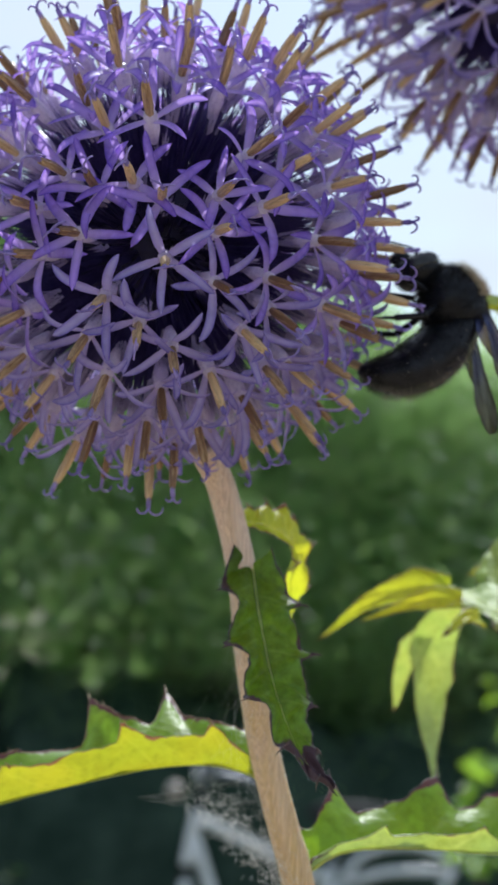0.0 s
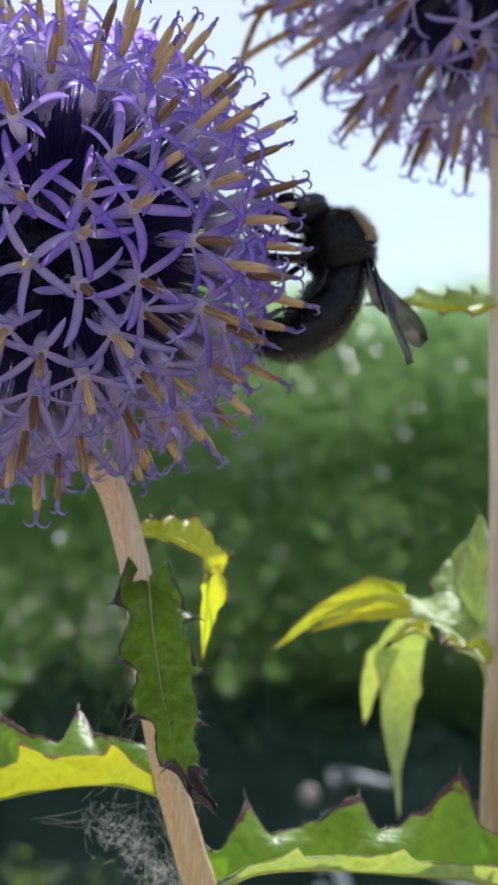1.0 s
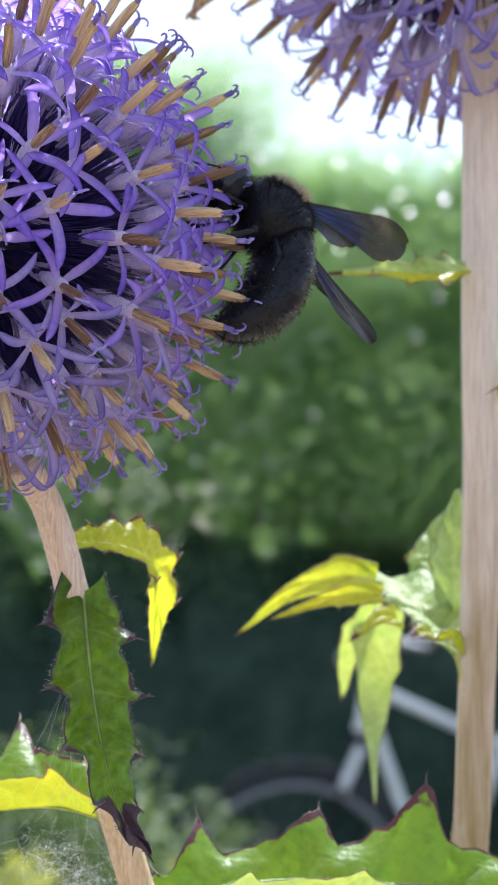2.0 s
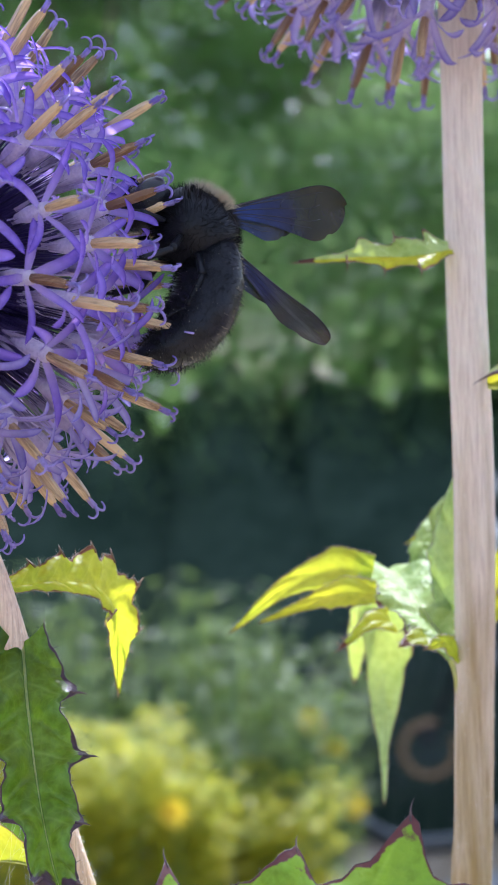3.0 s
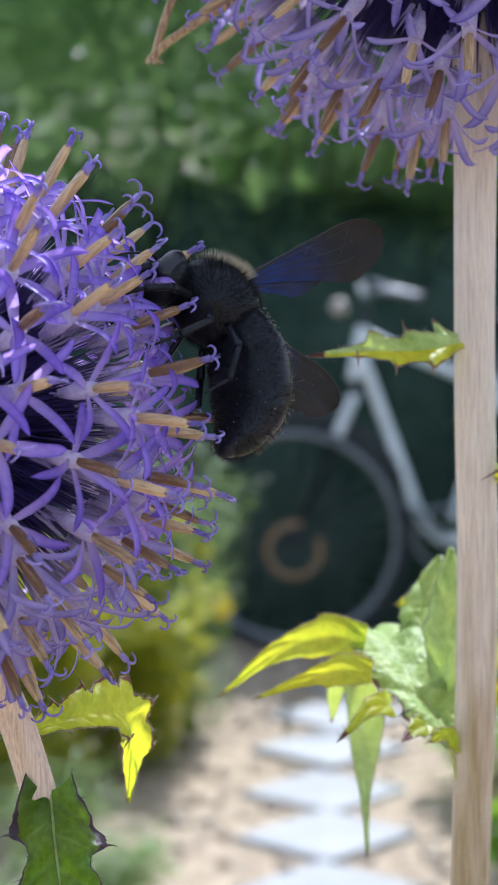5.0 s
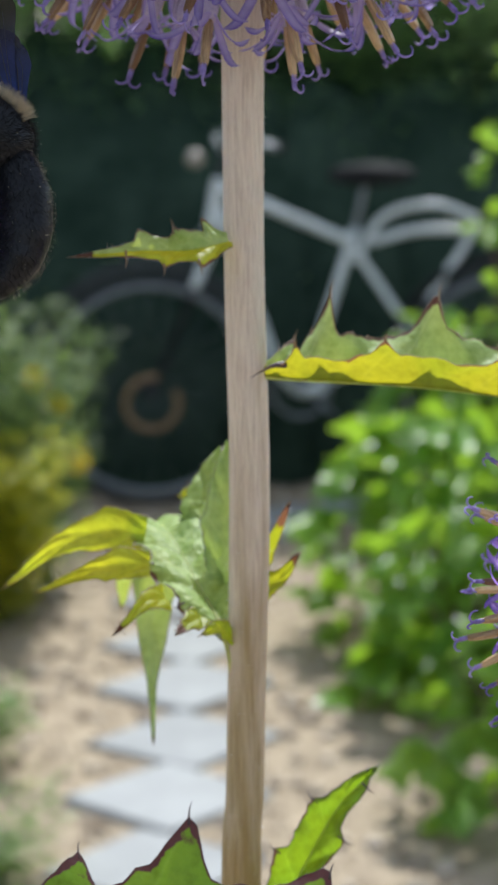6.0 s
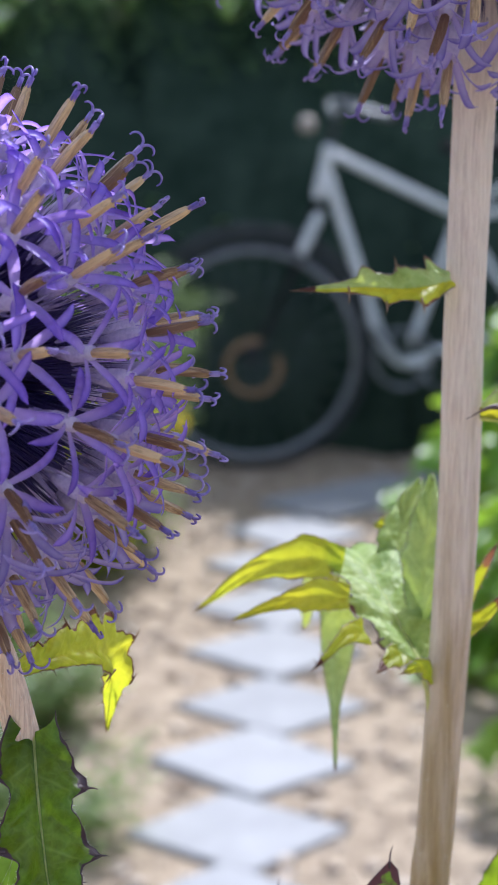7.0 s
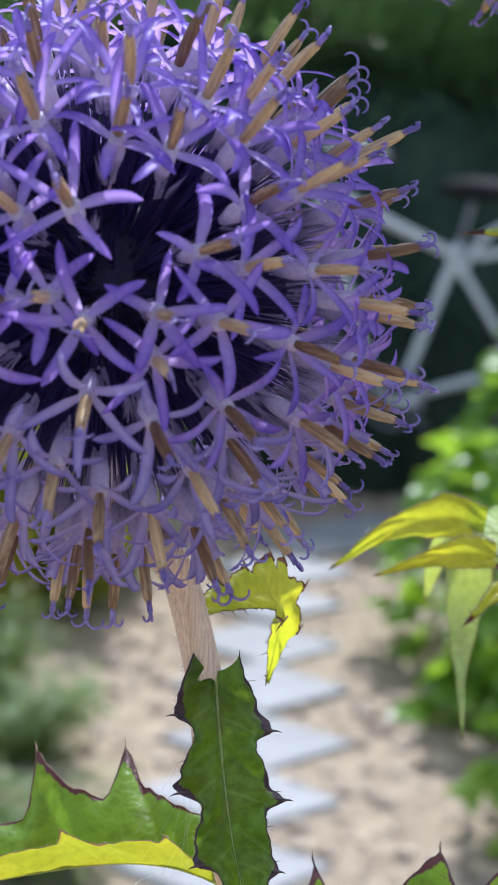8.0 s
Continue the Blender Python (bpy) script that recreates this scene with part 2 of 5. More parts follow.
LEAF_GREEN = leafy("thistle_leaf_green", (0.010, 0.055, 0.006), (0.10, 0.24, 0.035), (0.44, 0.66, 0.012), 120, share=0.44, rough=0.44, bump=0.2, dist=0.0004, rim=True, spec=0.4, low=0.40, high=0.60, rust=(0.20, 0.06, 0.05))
LEAF_DARK = leafy("thistle_leaf_dark", (0.010, 0.045, 0.004), (0.08, 0.20, 0.025), (0.34, 0.54, 0.018), 170, share=0.33, rough=0.42, bump=0.25, dist=0.0004, rim=True, low=0.40, high=0.60, rust=(0.06, 0.03, 0.04))
LEAF_PALE = leafy("thistle_leaf_pale", (0.15, 0.28, 0.065), (0.41, 0.55, 0.25), (0.68, 0.76, 0.09), 140, share=0.32, rough=0.5, bump=0.32, dist=0.0004, rim=True, spec=0.45)
LEAF_CRUMPLED = leafy("thistle_leaf_crumpled", (0.15, 0.26, 0.06), (0.40, 0.53, 0.19), (0.62, 0.74, 0.10), 140, share=0.28, rough=0.55, bump=0.4, dist=0.0004, rim=True, spec=0.3)
MARGIN = solid("leaf_margin", (0.03, 0.022, 0.028), (0.13, 0.08, 0.075), 400, rough=0.5)
MARGIN_SOFT = leafy("leaf_margin_rusty", (0.16, 0.10, 0.07), (0.44, 0.31, 0.20), (0.6, 0.42, 0.2), 400, share=0.35, rough=0.5)
RIB = leafy("leaf_rib", (0.34, 0.44, 0.14), (0.60, 0.66, 0.32), (0.95, 0.95, 0.35), 300, share=0.6)
SILK = solid("spider_silk", (0.6, 0.6, 0.58), (0.85, 0.85, 0.82), 900, rough=0.35, bump=0)

CHITIN = solid("bee_chitin", (0.005, 0.006, 0.008), (0.014, 0.015, 0.020), 500, rough=0.34, bump=0.4, dist=0.0001, spec=0.22)
BEE_EYE = solid("bee_eye", (0.004, 0.004, 0.005), (0.012, 0.011, 0.012), 900, rough=0.25, coat=0.15)
BEE_HAIR = solid("bee_hair_black", (0.005, 0.0055, 0.006), (0.014, 0.014, 0.014), 800, rough=0.45, bump=0, spec=0.3)
BEE_TAWNY = leafy("bee_hair_tawny", (0.50, 0.43, 0.31), (0.82, 0.75, 0.60), (0.88, 0.80, 0.64), 900, share=0.45, bump=0)
POLLEN = solid("pollen_grains", (0.6, 0.55, 0.40), (0.85, 0.8, 0.65), 900, rough=0.8, bump=0)


def wing_material():
    m, n, l = nodes_of("bee_wing")
    tone, fine = mottled(n, l, (0.5, 0.5, 0.5), (1, 1, 1), 420, low=0.35, high=0.65)
    tc = n.new("ShaderNodeTexCoord")
    sp = n.new("ShaderNodeSeparateXYZ")
    l.new(tc.outputs["Object"], sp.inputs[0])
    rp = n.new("ShaderNodeValToRGB")
    rp.color_ramp.elements[0].color, rp.color_ramp.elements[1].color = (0.012, 0.032, 0.16, 1), (0.024, 0.014, 0.009, 1)
    mr = n.new("ShaderNodeMapRange")
    mr.inputs["From Min"].default_value, mr.inputs["From Max"].default_value = 0.003, 0.0105
    l.new(sp.outputs["X"], mr.inputs["Value"])
    l.new(mr.outputs["Result"], rp.inputs["Fac"])
    cm = n.new("ShaderNodeMixRGB")
    cm.blend_type = "MULTIPLY"
    cm.inputs[0].default_value = 1.0
    l.new(rp.outputs["Color"], cm.inputs[1])
    l.new(tone, cm.inputs[2])
    col = cm.outputs["Color"]
    p = n.new("ShaderNodeBsdfPrincipled")
    l.new(col, p.inputs["Base Color"])
    p.inputs["Roughness"].default_value, p.inputs["Metallic"].default_value = 0.42, 0.25
    p.inputs["Specular IOR Level"].default_value = 0.4
    b = n.new("ShaderNodeBump")
    b.inputs["Strength"].default_value, b.inputs["Distance"].default_value = 0.4, 0.00015
    l.new(fine, b.inputs["Height"])
    l.new(b.outputs["Normal"], p.inputs["Normal"])
    t = n.new("ShaderNodeBsdfTransparent")
    t.inputs["Color"].default_value = (0.62, 0.43, 0.29, 1)
    x = n.new("ShaderNodeMixShader")
    x.inputs[0].default_value = 0.24
    l.new(p.outputs["BSDF"], x.inputs[1])
    l.new(t.outputs["BSDF"], x.inputs[2])
    o = n.new("ShaderNodeOutputMaterial")
    l.new(x.outputs["Shader"], o.inputs["Surface"])
    return m


WING = wing_material()
VEIN = solid("wing_vein", (0.006, 0.005, 0.006), (0.02, 0.014, 0.012), 900, rough=0.4, bump=0)

GRAVEL = solid("sandy_gravel", (0.20, 0.15, 0.10), (0.50, 0.40, 0.285), 16, rough=0.9, bump=0.8, dist=0.012, low=0.34, high=0.68)
PEBBLE = solid("pebble", (0.21, 0.15, 0.10), (0.60, 0.51, 0.41), 26, rough=0.85, low=0.42, high=0.58)
SLAB = solid("pale_slab", (0.27, 0.275, 0.282), (0.345, 0.35, 0.357), 7, rough=0.8, rnd=0.15, bump=0.3, dist=0.003)
# broad mottling paints sunlit clumps and darker gaps into the leaf colour
HEDGE_LEAF = leafy("hedge_leaf", (0.045, 0.105, 0.06), (0.185, 0.31, 0.12), (0.54, 0.78, 0.27), 2.4, share=0.55, rough=0.34, bump=0, rnd=0, spec=0.14, low=0.42, high=0.58)
HEDGE_SHINE = leafy("hedge_leaf_glossy", (0.08, 0.15, 0.08), (0.16, 0.26, 0.14), (0.31, 0.50, 0.22), 1.6, share=0.35, rough=0.30, bump=0, rnd=0, spec=0.5)
# shade inside the hedge put into a dark base colour, lifted for haze
HEDGE_SHADE = solid("hedge_inner_shade", (0.014, 0.028, 0.020), (0.040, 0.064, 0.047), 5, rough=0.9, bump=0, spec=0.05)
BUSH_LEAF = leafy("bush_leaf", (0.07, 0.17, 0.025), (0.18, 0.34, 0.06), (0.45, 0.72, 0.04), 9, share=0.42, rough=0.32, bump=0, rnd=0)
HERB_LEAF = leafy("herb_leaf", (0.17, 0.26, 0.06), (0.31, 0.41, 0.11), (0.58, 0.66, 0.10), 6, share=0.45, bump=0, rnd=0)
HERB_YELLOW = leafy("herb_bloom", (0.35, 0.37, 0.04), (0.54, 0.53, 0.06), (0.74, 0.71, 0.06), 8, share=0.6, bump=0, rnd=0)
FLOWER_YELLOW = leafy("flower_yellow", (0.75, 0.50, 0.02), (0.85, 0.65, 0.04), (0.85, 0.65, 0.03), 30, share=0.4, bump=0, rnd=0)
GREY_GREEN = leafy("herb_greyish", (0.08, 0.15, 0.045), (0.165, 0.26, 0.085), (0.34, 0.47, 0.10), 6, share=0.45, bump=0, rnd=0)
TWIG = solid("twig_bark", (0.05, 0.035, 0.02), (0.14, 0.10, 0.06), 60, rough=0.85)
BIKE_PAINT = solid("bike_paint", (0.58, 0.62, 0.64), (0.72, 0.76, 0.78), 14, rough=0.3, coat=0.5, bump=0.05)
BIKE_BLACK = solid("bike_rubber", (0.01, 0.01, 0.012), (0.025, 0.025, 0.027), 40, rough=0.8, spec=0.2)
BIKE_TYRE = solid("bike_tyre", (0.025, 0.03, 0.034), (0.05, 0.055, 0.06), 40, rough=0.8, spec=0.3)
BIKE_RIM = solid("bike_rim", (0.16, 0.17, 0.19), (0.28, 0.30, 0.33), 40, rough=0.4, metal=0.6)
BIKE_LAMP = solid("bike_lamp", (0.30, 0.26, 0.22), (0.46, 0.41, 0.36), 60, rough=0.35, bump=0.05)
BIKE_BRASS = solid("bike_disc", (0.20, 0.125, 0.07), (0.36, 0.24, 0.135), 60, rough=0.4, metal=0.5)


# ---- mesh helpers ----
def under(ob, parent):
    """Makes ob a part of parent; parts of a thing are given in the place's own metres."""
    ob.parent = parent
    if parent.type == "EMPTY":
        ob.matrix_parent_inverse = parent.matrix_basis.inverted()


def part(name, bm, material, parent=None, label="", smooth=True):
    me = bpy.data.meshes.new(name)
    bm.normal_update()
    bm.to_mesh(me)
    bm.free()
    for m in material if isinstance(material, (list, tuple)) else [material]:
        me.materials.append(m)
    if smooth:
        me.polygons.foreach_set("use_smooth", [True] * len(me.polygons))
    ob = new(name, me)
    if parent:
        under(ob, parent)
    return tagged(ob, label)


def share(name, mesh, parent, m):
    ob = new(name, mesh)
    under(ob, parent)
    ob.matrix_basis = m
    return ob


def thing(name, label, category, group="", m=None):
    ob = new(name)
    ob.empty_display_size = 0.01
    if m is not None:
        ob.matrix_basis = m
    return tagged(ob, label, category, group)


def spline(pts, n):
    """n + 1 places along a smooth line through pts."""
    p = [Vector(q) for q in pts]
    p = [p[0] * 2 - p[1]] + p + [p[-1] * 2 - p[-2]]
    out = []
    segs = len(p) - 3
    for k in range(n + 1):
        u = k / n * segs
        i = min(int(u), segs - 1)
        t = u - i
        a, b, c, d = p[i], p[i + 1], p[i + 2], p[i + 3]
        out.append(0.5 * ((2 * b) + (c - a) * t + (2 * a - 5 * b + 4 * c - d) * t * t + (3 * b - a - 3 * c + d) * t ** 3))
    return out


def lerp_list(vals, u):
    x = u * (len(vals) - 1)
    i = min(int(x), len(vals) - 2)
    return vals[i] + (vals[i + 1] - vals[i]) * (x - i)


def tube(bm, pts, radii, n=8, mi=0, flat=1.0, cap=True):
    """A tube along pts; radii per place (or a short list spread along it)."""
    pts = [Vector(p) for p in pts]
    rings = []
    side = None
    for i, p in enumerate(pts):
        t = (pts[min(i + 1, len(pts) - 1)] - pts[max(i - 1, 0)]).normalized()
        if side is None:
            side = t.orthogonal().normalized()
        side = (side - t * side.dot(t)).normalized()
        up = t.cross(side)
        r = lerp_list(radii, i / max(len(pts) - 1, 1))
        rings.append([bm.verts.new(p + (side * math.cos(2 * math.pi * k / n) + up * math.sin(2 * math.pi * k / n) * flat) * r) for k in range(n)])
    for a, b in zip(rings, rings[1:]):
        for k in range(n):
            f = bm.faces.new((a[k], a[(k + 1) % n], b[(k + 1) % n], b[k]))
            f.material_index = mi
    if cap:
        for ring in (rings[0][::-1], rings[-1]):
            f = bm.faces.new(ring)
            f.material_index = mi
    return rings


def spike(bm, base, tip, r, mi=0, n=3):
    base, tip = Vector(base), Vector(tip)
    t = (tip - base).normalized()
    s = t.orthogonal().normalized()
    u = t.cross(s)
    ring = [bm.verts.new(base + (s * math.cos(2 * math.pi * k / n) + u * math.sin(2 * math.pi * k / n)) * r) for k in range(n)]
    top = bm.verts.new(tip)
    for k in range(n):
        f = bm.faces.new((ring[k], ring[(k + 1) % n], top))
        f.material_index = mi


def ball(bm, centre, radii, mi=0, u=16, v=10, turn=None, shape=None):
    """A closed ovoid; shape(p) may move each point of the unit ball first."""
    m = Matrix.Translation(centre) @ (turn.to_4x4() if turn else Matrix()) @ Matrix.Diagonal((*radii, 1))
    rows = []
    for j in range(v + 1):
        a = math.pi * j / v
        row = []
        for i in range(1 if j in (0, v) else u):
            b = 2 * math.pi * i / u
            p = Vector((math.cos(a), math.sin(a) * math.cos(b), math.sin(a) * math.sin(b)))
            if shape:
                p = shape(p)
            row.append(bm.verts.new(m @ p))
        rows.append(row)
    for j in range(v):
        a, b = rows[j], rows[j + 1]
        for i in range(u):
            q = [a[i % len(a)], b[i % len(b)], b[(i + 1) % len(b)], a[(i + 1) % len(a)]]
            seen = []
            for w in q:
                if w not in seen:
                    seen.append(w)
            f = bm.faces.new(seen)
            f.material_index = mi


rng = random.Random(7)


# ---- thistle florets: made once in a few variants, then placed ----
def as_mesh(name, bm, material, smooth=True):
    me = bpy.data.meshes.new(name)
    bm.to_mesh(me)
    bm.free()
    me.materials.append(material)
    me.polygons.foreach_set("use_smooth", [smooth] * len(me.polygons))
    return me


def floret_tube(r):
    """The white swollen tube of a floret, along +z from the place where it leaves the core."""
    bm = bmesh.new()
    tube(bm, [(0, 0, 7.6 * MM), (0, 0, 9.4 * MM), (0, 0, 10.7 * MM), (0, 0, 11.8 * MM)], [0.4 * MM, 0.75 * MM, r.uniform(0.68, 0.88) * MM, 0.62 * MM], n=10)
    return as_mesh("floret", bm, TUBE)


def floret_petal(r, pale):
    """One narrow recurved lobe, leaving the tube's mouth along +x."""
    bm = bmesh.new()
    length = r.uniform(4.9, 6.7) * (0.88 if pale else 1.0)
    rise = r.uniform(1.6, 4.2) if pale else r.uniform(0.9, 3.4)
    droop = r.uniform(-0.5, 1.4) * (0.6 if pale else 1.0)
    broad = r.uniform(1.0, 1.45)
    sway = r.uniform(-0.8, 0.8)
    twist = r.uniform(-0.5, 0.5)
    n, rows = 9, []
    for i in range(n + 1):
        u = i / n
        out = 0.55 + length * u * (1 - 0.12 * u)
        z = 11.2 + rise * math.sin(min(u * 1.8, 1.57)) - droop * max(0, u - 0.35) ** 2 * 2.2
        wid = 0.40 * broad * min(1.0, 0.62 + 1.7 * u) * (1 - 0.12 * u) * (1 - u ** 9 * 0.9)
        tw = twist * u
        row = []
        for q, h in ((-1, 0.16), (-0.5, -0.02), (0, -0.09), (0.5, -0.02), (1, 0.16)):
            y, zz = q * wid, h * wid * 1.5
            row.append(bm.verts.new(Vector((out, sway * u * u + y * math.cos(tw) - zz * math.sin(tw), z + y * math.sin(tw) + zz * math.cos(tw))) * MM))
        rows.append(row)
    for x, y in zip(rows, rows[1:]):
        for q in range(4):
            bm.faces.new((x[q], y[q], y[q + 1], x[q + 1]))
    me = as_mesh("petal", bm, PETAL_PALE if pale else PETAL)
    me.attributes.new("edge", "FLOAT", "POINT").data.foreach_set("value", [0.75 * abs(q) ** 2 for _ in range(n + 1) for q in (-1, -0.5, 0, 0.5, 1)])
    me.attributes.new("root", "FLOAT", "POINT").data.foreach_set("value", [0.8 * (1 - i / n) ** 3 for i in range(n + 1) for _ in range(5)])
    return me


def floret_anther(r):
    """The ribbed brown column of five joined anthers."""
    bm = bmesh.new()
    length = r.uniform(4.1, 5.6)
    bend = r.uniform(-0.5, 0.5)
    n, rows = 10, []
    prof = [0.36, 0.46, 0.50, 0.50, 0.49, 0.46, 0.36]
    for i in range(8):
        u = i / 7
        c = Vector((bend * u * u, 0, 11.6 + length * u))
        rr = lerp_list(prof, u)
        rows.append([bm.verts.new((c + Vector((math.cos(2 * math.pi * k / n), math.sin(2 * math.pi * k / n), 0)) * rr * (1.0 if k % 2 else 0.84)) * MM) for k in range(n)])
    for a, b in zip(rows, rows[1:]):
        for k in range(n):
            bm.faces.new((a[k], a[(k + 1) % n], b[(k + 1) % n], b[k]))
    bm.faces.new(rows[-1])
    for k in range(5):
        a = 2 * math.pi * k / 5
        e = Vector((bend + 0.25 * math.cos(a), 0.25 * math.sin(a), 11.3 + length))
        spike(bm, e * MM, (e + Vector((-0.04 * math.cos(a), -0.04 * math.sin(a), 0.75))) * MM, 0.15 * MM)
    me = bpy.data.meshes.new("anther_column")
    bm.to_mesh(me)
    bm.free()
    me.materials.append(ANTHER)
    return me, length, bend


def floret_stigma(r, length, bend):
    """The style's end: a short shaft and two arms curled back."""
    bm = bmesh.new()
    top = 11.4 + length
    tube(bm, [Vector((bend, 0, top)) * MM, Vector((bend, 0, top + 1.2)) * MM], [0.24 * MM, 0.28 * MM], n=6)
    a0 = r.random() * 6.28
    for s in (0, 1):
        a = a0 + math.pi * s + r.uniform(-0.4, 0.4)
        d = Vector((math.cos(a), math.sin(a), 0))
        curl = r.uniform(2.4, 4.0)
        rad = r.uniform(0.45, 0.78)
        pts = []
        for i in range(9):
            q = curl * i / 8
            pts.append((Vector((bend, 0, top + 1.1)) + d * rad * (1 - math.cos(q)) + Vector((0, 0, rad * math.sin(q) + 0.25 * i / 8))) * MM)
        tube(bm, pts, [0.15 * MM, 0.13 * MM, 0.11 * MM, 0.08 * MM], n=5)
    me = bpy.data.meshes.new("stigma")
    bm.to_mesh(me)
    bm.free()
    me.materials.append(STIGMA)
    me.polygons.foreach_set("use_smooth", [True] * len(me.polygons))
    return me


FLORETS = [floret_tube(rng) for _ in range(4)]
PETALS = [floret_petal(rng, False) for _ in range(22)]
PETALS_PALE = [floret_petal(rng, True) for _ in range(16)]
ANTHERS = []
for _ in range(6):
    _me, _len, _bend = floret_anther(rng)
    ANTHERS.append((_me, floret_stigma(rng, _len, _bend)))


def sphere_ways(n, r, first=()):
    """n directions spread over the sphere; those of first are kept and the others fill the room between."""
    ways = [Vector(w).normalized() for w in first]
    best = []
    golden = math.pi * (3 - math.sqrt(5))
    for i in range(n * 6):
        z = 1 - 2 * (i + 0.5) / (n * 6)
        a = i * golden
        q = math.sqrt(1 - z * z)
        best.append(Vector((q * math.cos(a), q * math.sin(a), z)))
    r.shuffle(best)
    gap = 3.3 / math.sqrt(n)
    while len(ways) < n and gap > 0.05:
        for b in best:
            if len(ways) >= n:
                break
            if all((b - w).length > gap for w in ways):
                ways.append(b)
        gap *= 0.93
    return ways


def flower_head(plant, centre, radius, n, seed, stem_way, first=(), pale_from=-0.35, k=1.0):
    """The globe: dark spiky core and n florets standing on it."""
    r = random.Random(seed)
    base = radius - 18.0 * k                          # where the florets leave the core
    centre = Vector(centre)
    bm = bmesh.new()
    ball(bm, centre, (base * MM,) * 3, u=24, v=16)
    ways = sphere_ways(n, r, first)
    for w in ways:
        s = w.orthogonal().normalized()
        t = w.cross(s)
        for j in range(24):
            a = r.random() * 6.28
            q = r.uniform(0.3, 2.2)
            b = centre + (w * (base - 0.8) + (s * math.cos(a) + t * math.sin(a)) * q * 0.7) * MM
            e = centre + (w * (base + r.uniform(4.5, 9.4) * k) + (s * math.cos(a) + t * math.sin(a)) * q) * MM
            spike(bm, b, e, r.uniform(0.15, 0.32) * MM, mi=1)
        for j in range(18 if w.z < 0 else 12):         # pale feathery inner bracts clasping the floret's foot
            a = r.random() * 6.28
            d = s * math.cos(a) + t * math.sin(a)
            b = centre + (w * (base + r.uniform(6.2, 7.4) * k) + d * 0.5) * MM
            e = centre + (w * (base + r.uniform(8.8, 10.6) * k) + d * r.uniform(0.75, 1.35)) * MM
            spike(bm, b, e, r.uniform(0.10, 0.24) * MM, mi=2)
    part("flower_core", bm, [CORE, BRACT, BRACT_PALE], plant, "bristly core of dark bracts, deep shade painted at its heart", smooth=False)
    for w in ways:
        if w.dot(stem_way) > 0.982:
            continue
        turn = w.to_track_quat("Z", "Y").to_matrix().to_4x4() @ Matrix.Rotation(r.random() * 6.28, 4, "Z")
        lean = Matrix.Rotation(r.uniform(-0.10, 0.10), 4, "X") @ Matrix.Rotation(r.uniform(-0.10, 0.10), 4, "Y")
        size = k * r.uniform(0.94, 1.05)
        sink = r.uniform(-0.6, 0.6) * MM
        m = Matrix.Translation(centre + w * (base * MM + sink)) @ turn @ lean @ Matrix.Translation((0, 0, -0.2 * MM)) @ Matrix.Diagonal((size, size, size, 1))
        pale = w.z + r.uniform(-0.18, 0.18) < pale_from
        f = share("floret", r.choice(FLORETS), plant, m)
        for j in range(5):
            share("petal", r.choice(PETALS_PALE if pale else PETALS), f, Matrix.Rotation(radians(72 * j + r.uniform(-9, 9)), 4, "Z"))
        a, st = r.choice(ANTHERS)
        spin = Matrix.Rotation(r.random() * 6.28, 4, "Z")
        share("anther_column", a, f, spin)
        share("stigma", st, f, spin)


# ---- thistle stems and leaves ----
def stem(plant, pts, radii, seed=1, material=None):
    r = random.Random(seed)
    bm = bmesh.new()
    line = spline([Vector(p) * MM for p in pts], 60)
    rings = tube(bm, line, [q * MM for q in radii], n=28)
    for ring in rings:                                # lengthwise ridges
        c = sum((v.co for v in ring), Vector()) / len(ring)
        for i, v in enumerate(ring):
            v.co = c + (v.co - c) * (1.0 + 0.03 * noise.noise(Vector((i * 0.9, seed, c.z * 12))))
    ob = part("stem", bm, material or STEM_TAN, plant)
    hair = bmesh.new()
    for _ in range(1500):
        i = r.randrange(2, 45)
        p = line[i].lerp(line[i + 1], r.random())
        t = (line[i + 1] - line[i]).normalized()
        s = t.orthogonal().normalized()
        d = (Matrix.Rotation(r.random() * 6.28, 3, t) @ s).normalized()
        rad = lerp_list(radii, i / 60) * MM
        b = p + d * rad * 0.97
        spike(hair, b, b + (d * r.uniform(0.15, 0.5) + t * r.uniform(-0.4, 0.4) + s * r.uniform(-0.2, 0.2)) * MM, 0.025 * MM)
    part("stem_hair", hair, SILK, ob, "fine white hairs", smooth=False)
    return ob


def tooth_at(off, sharp):
    """The outline of one tooth: a long hollow rise towards the leaf's tip and a short steep fall."""
    if off <= 0:
        return max(0.0, 1 + off / 0.17) ** sharp
    return max(0.0, 1 - off / 0.028) ** 1.5


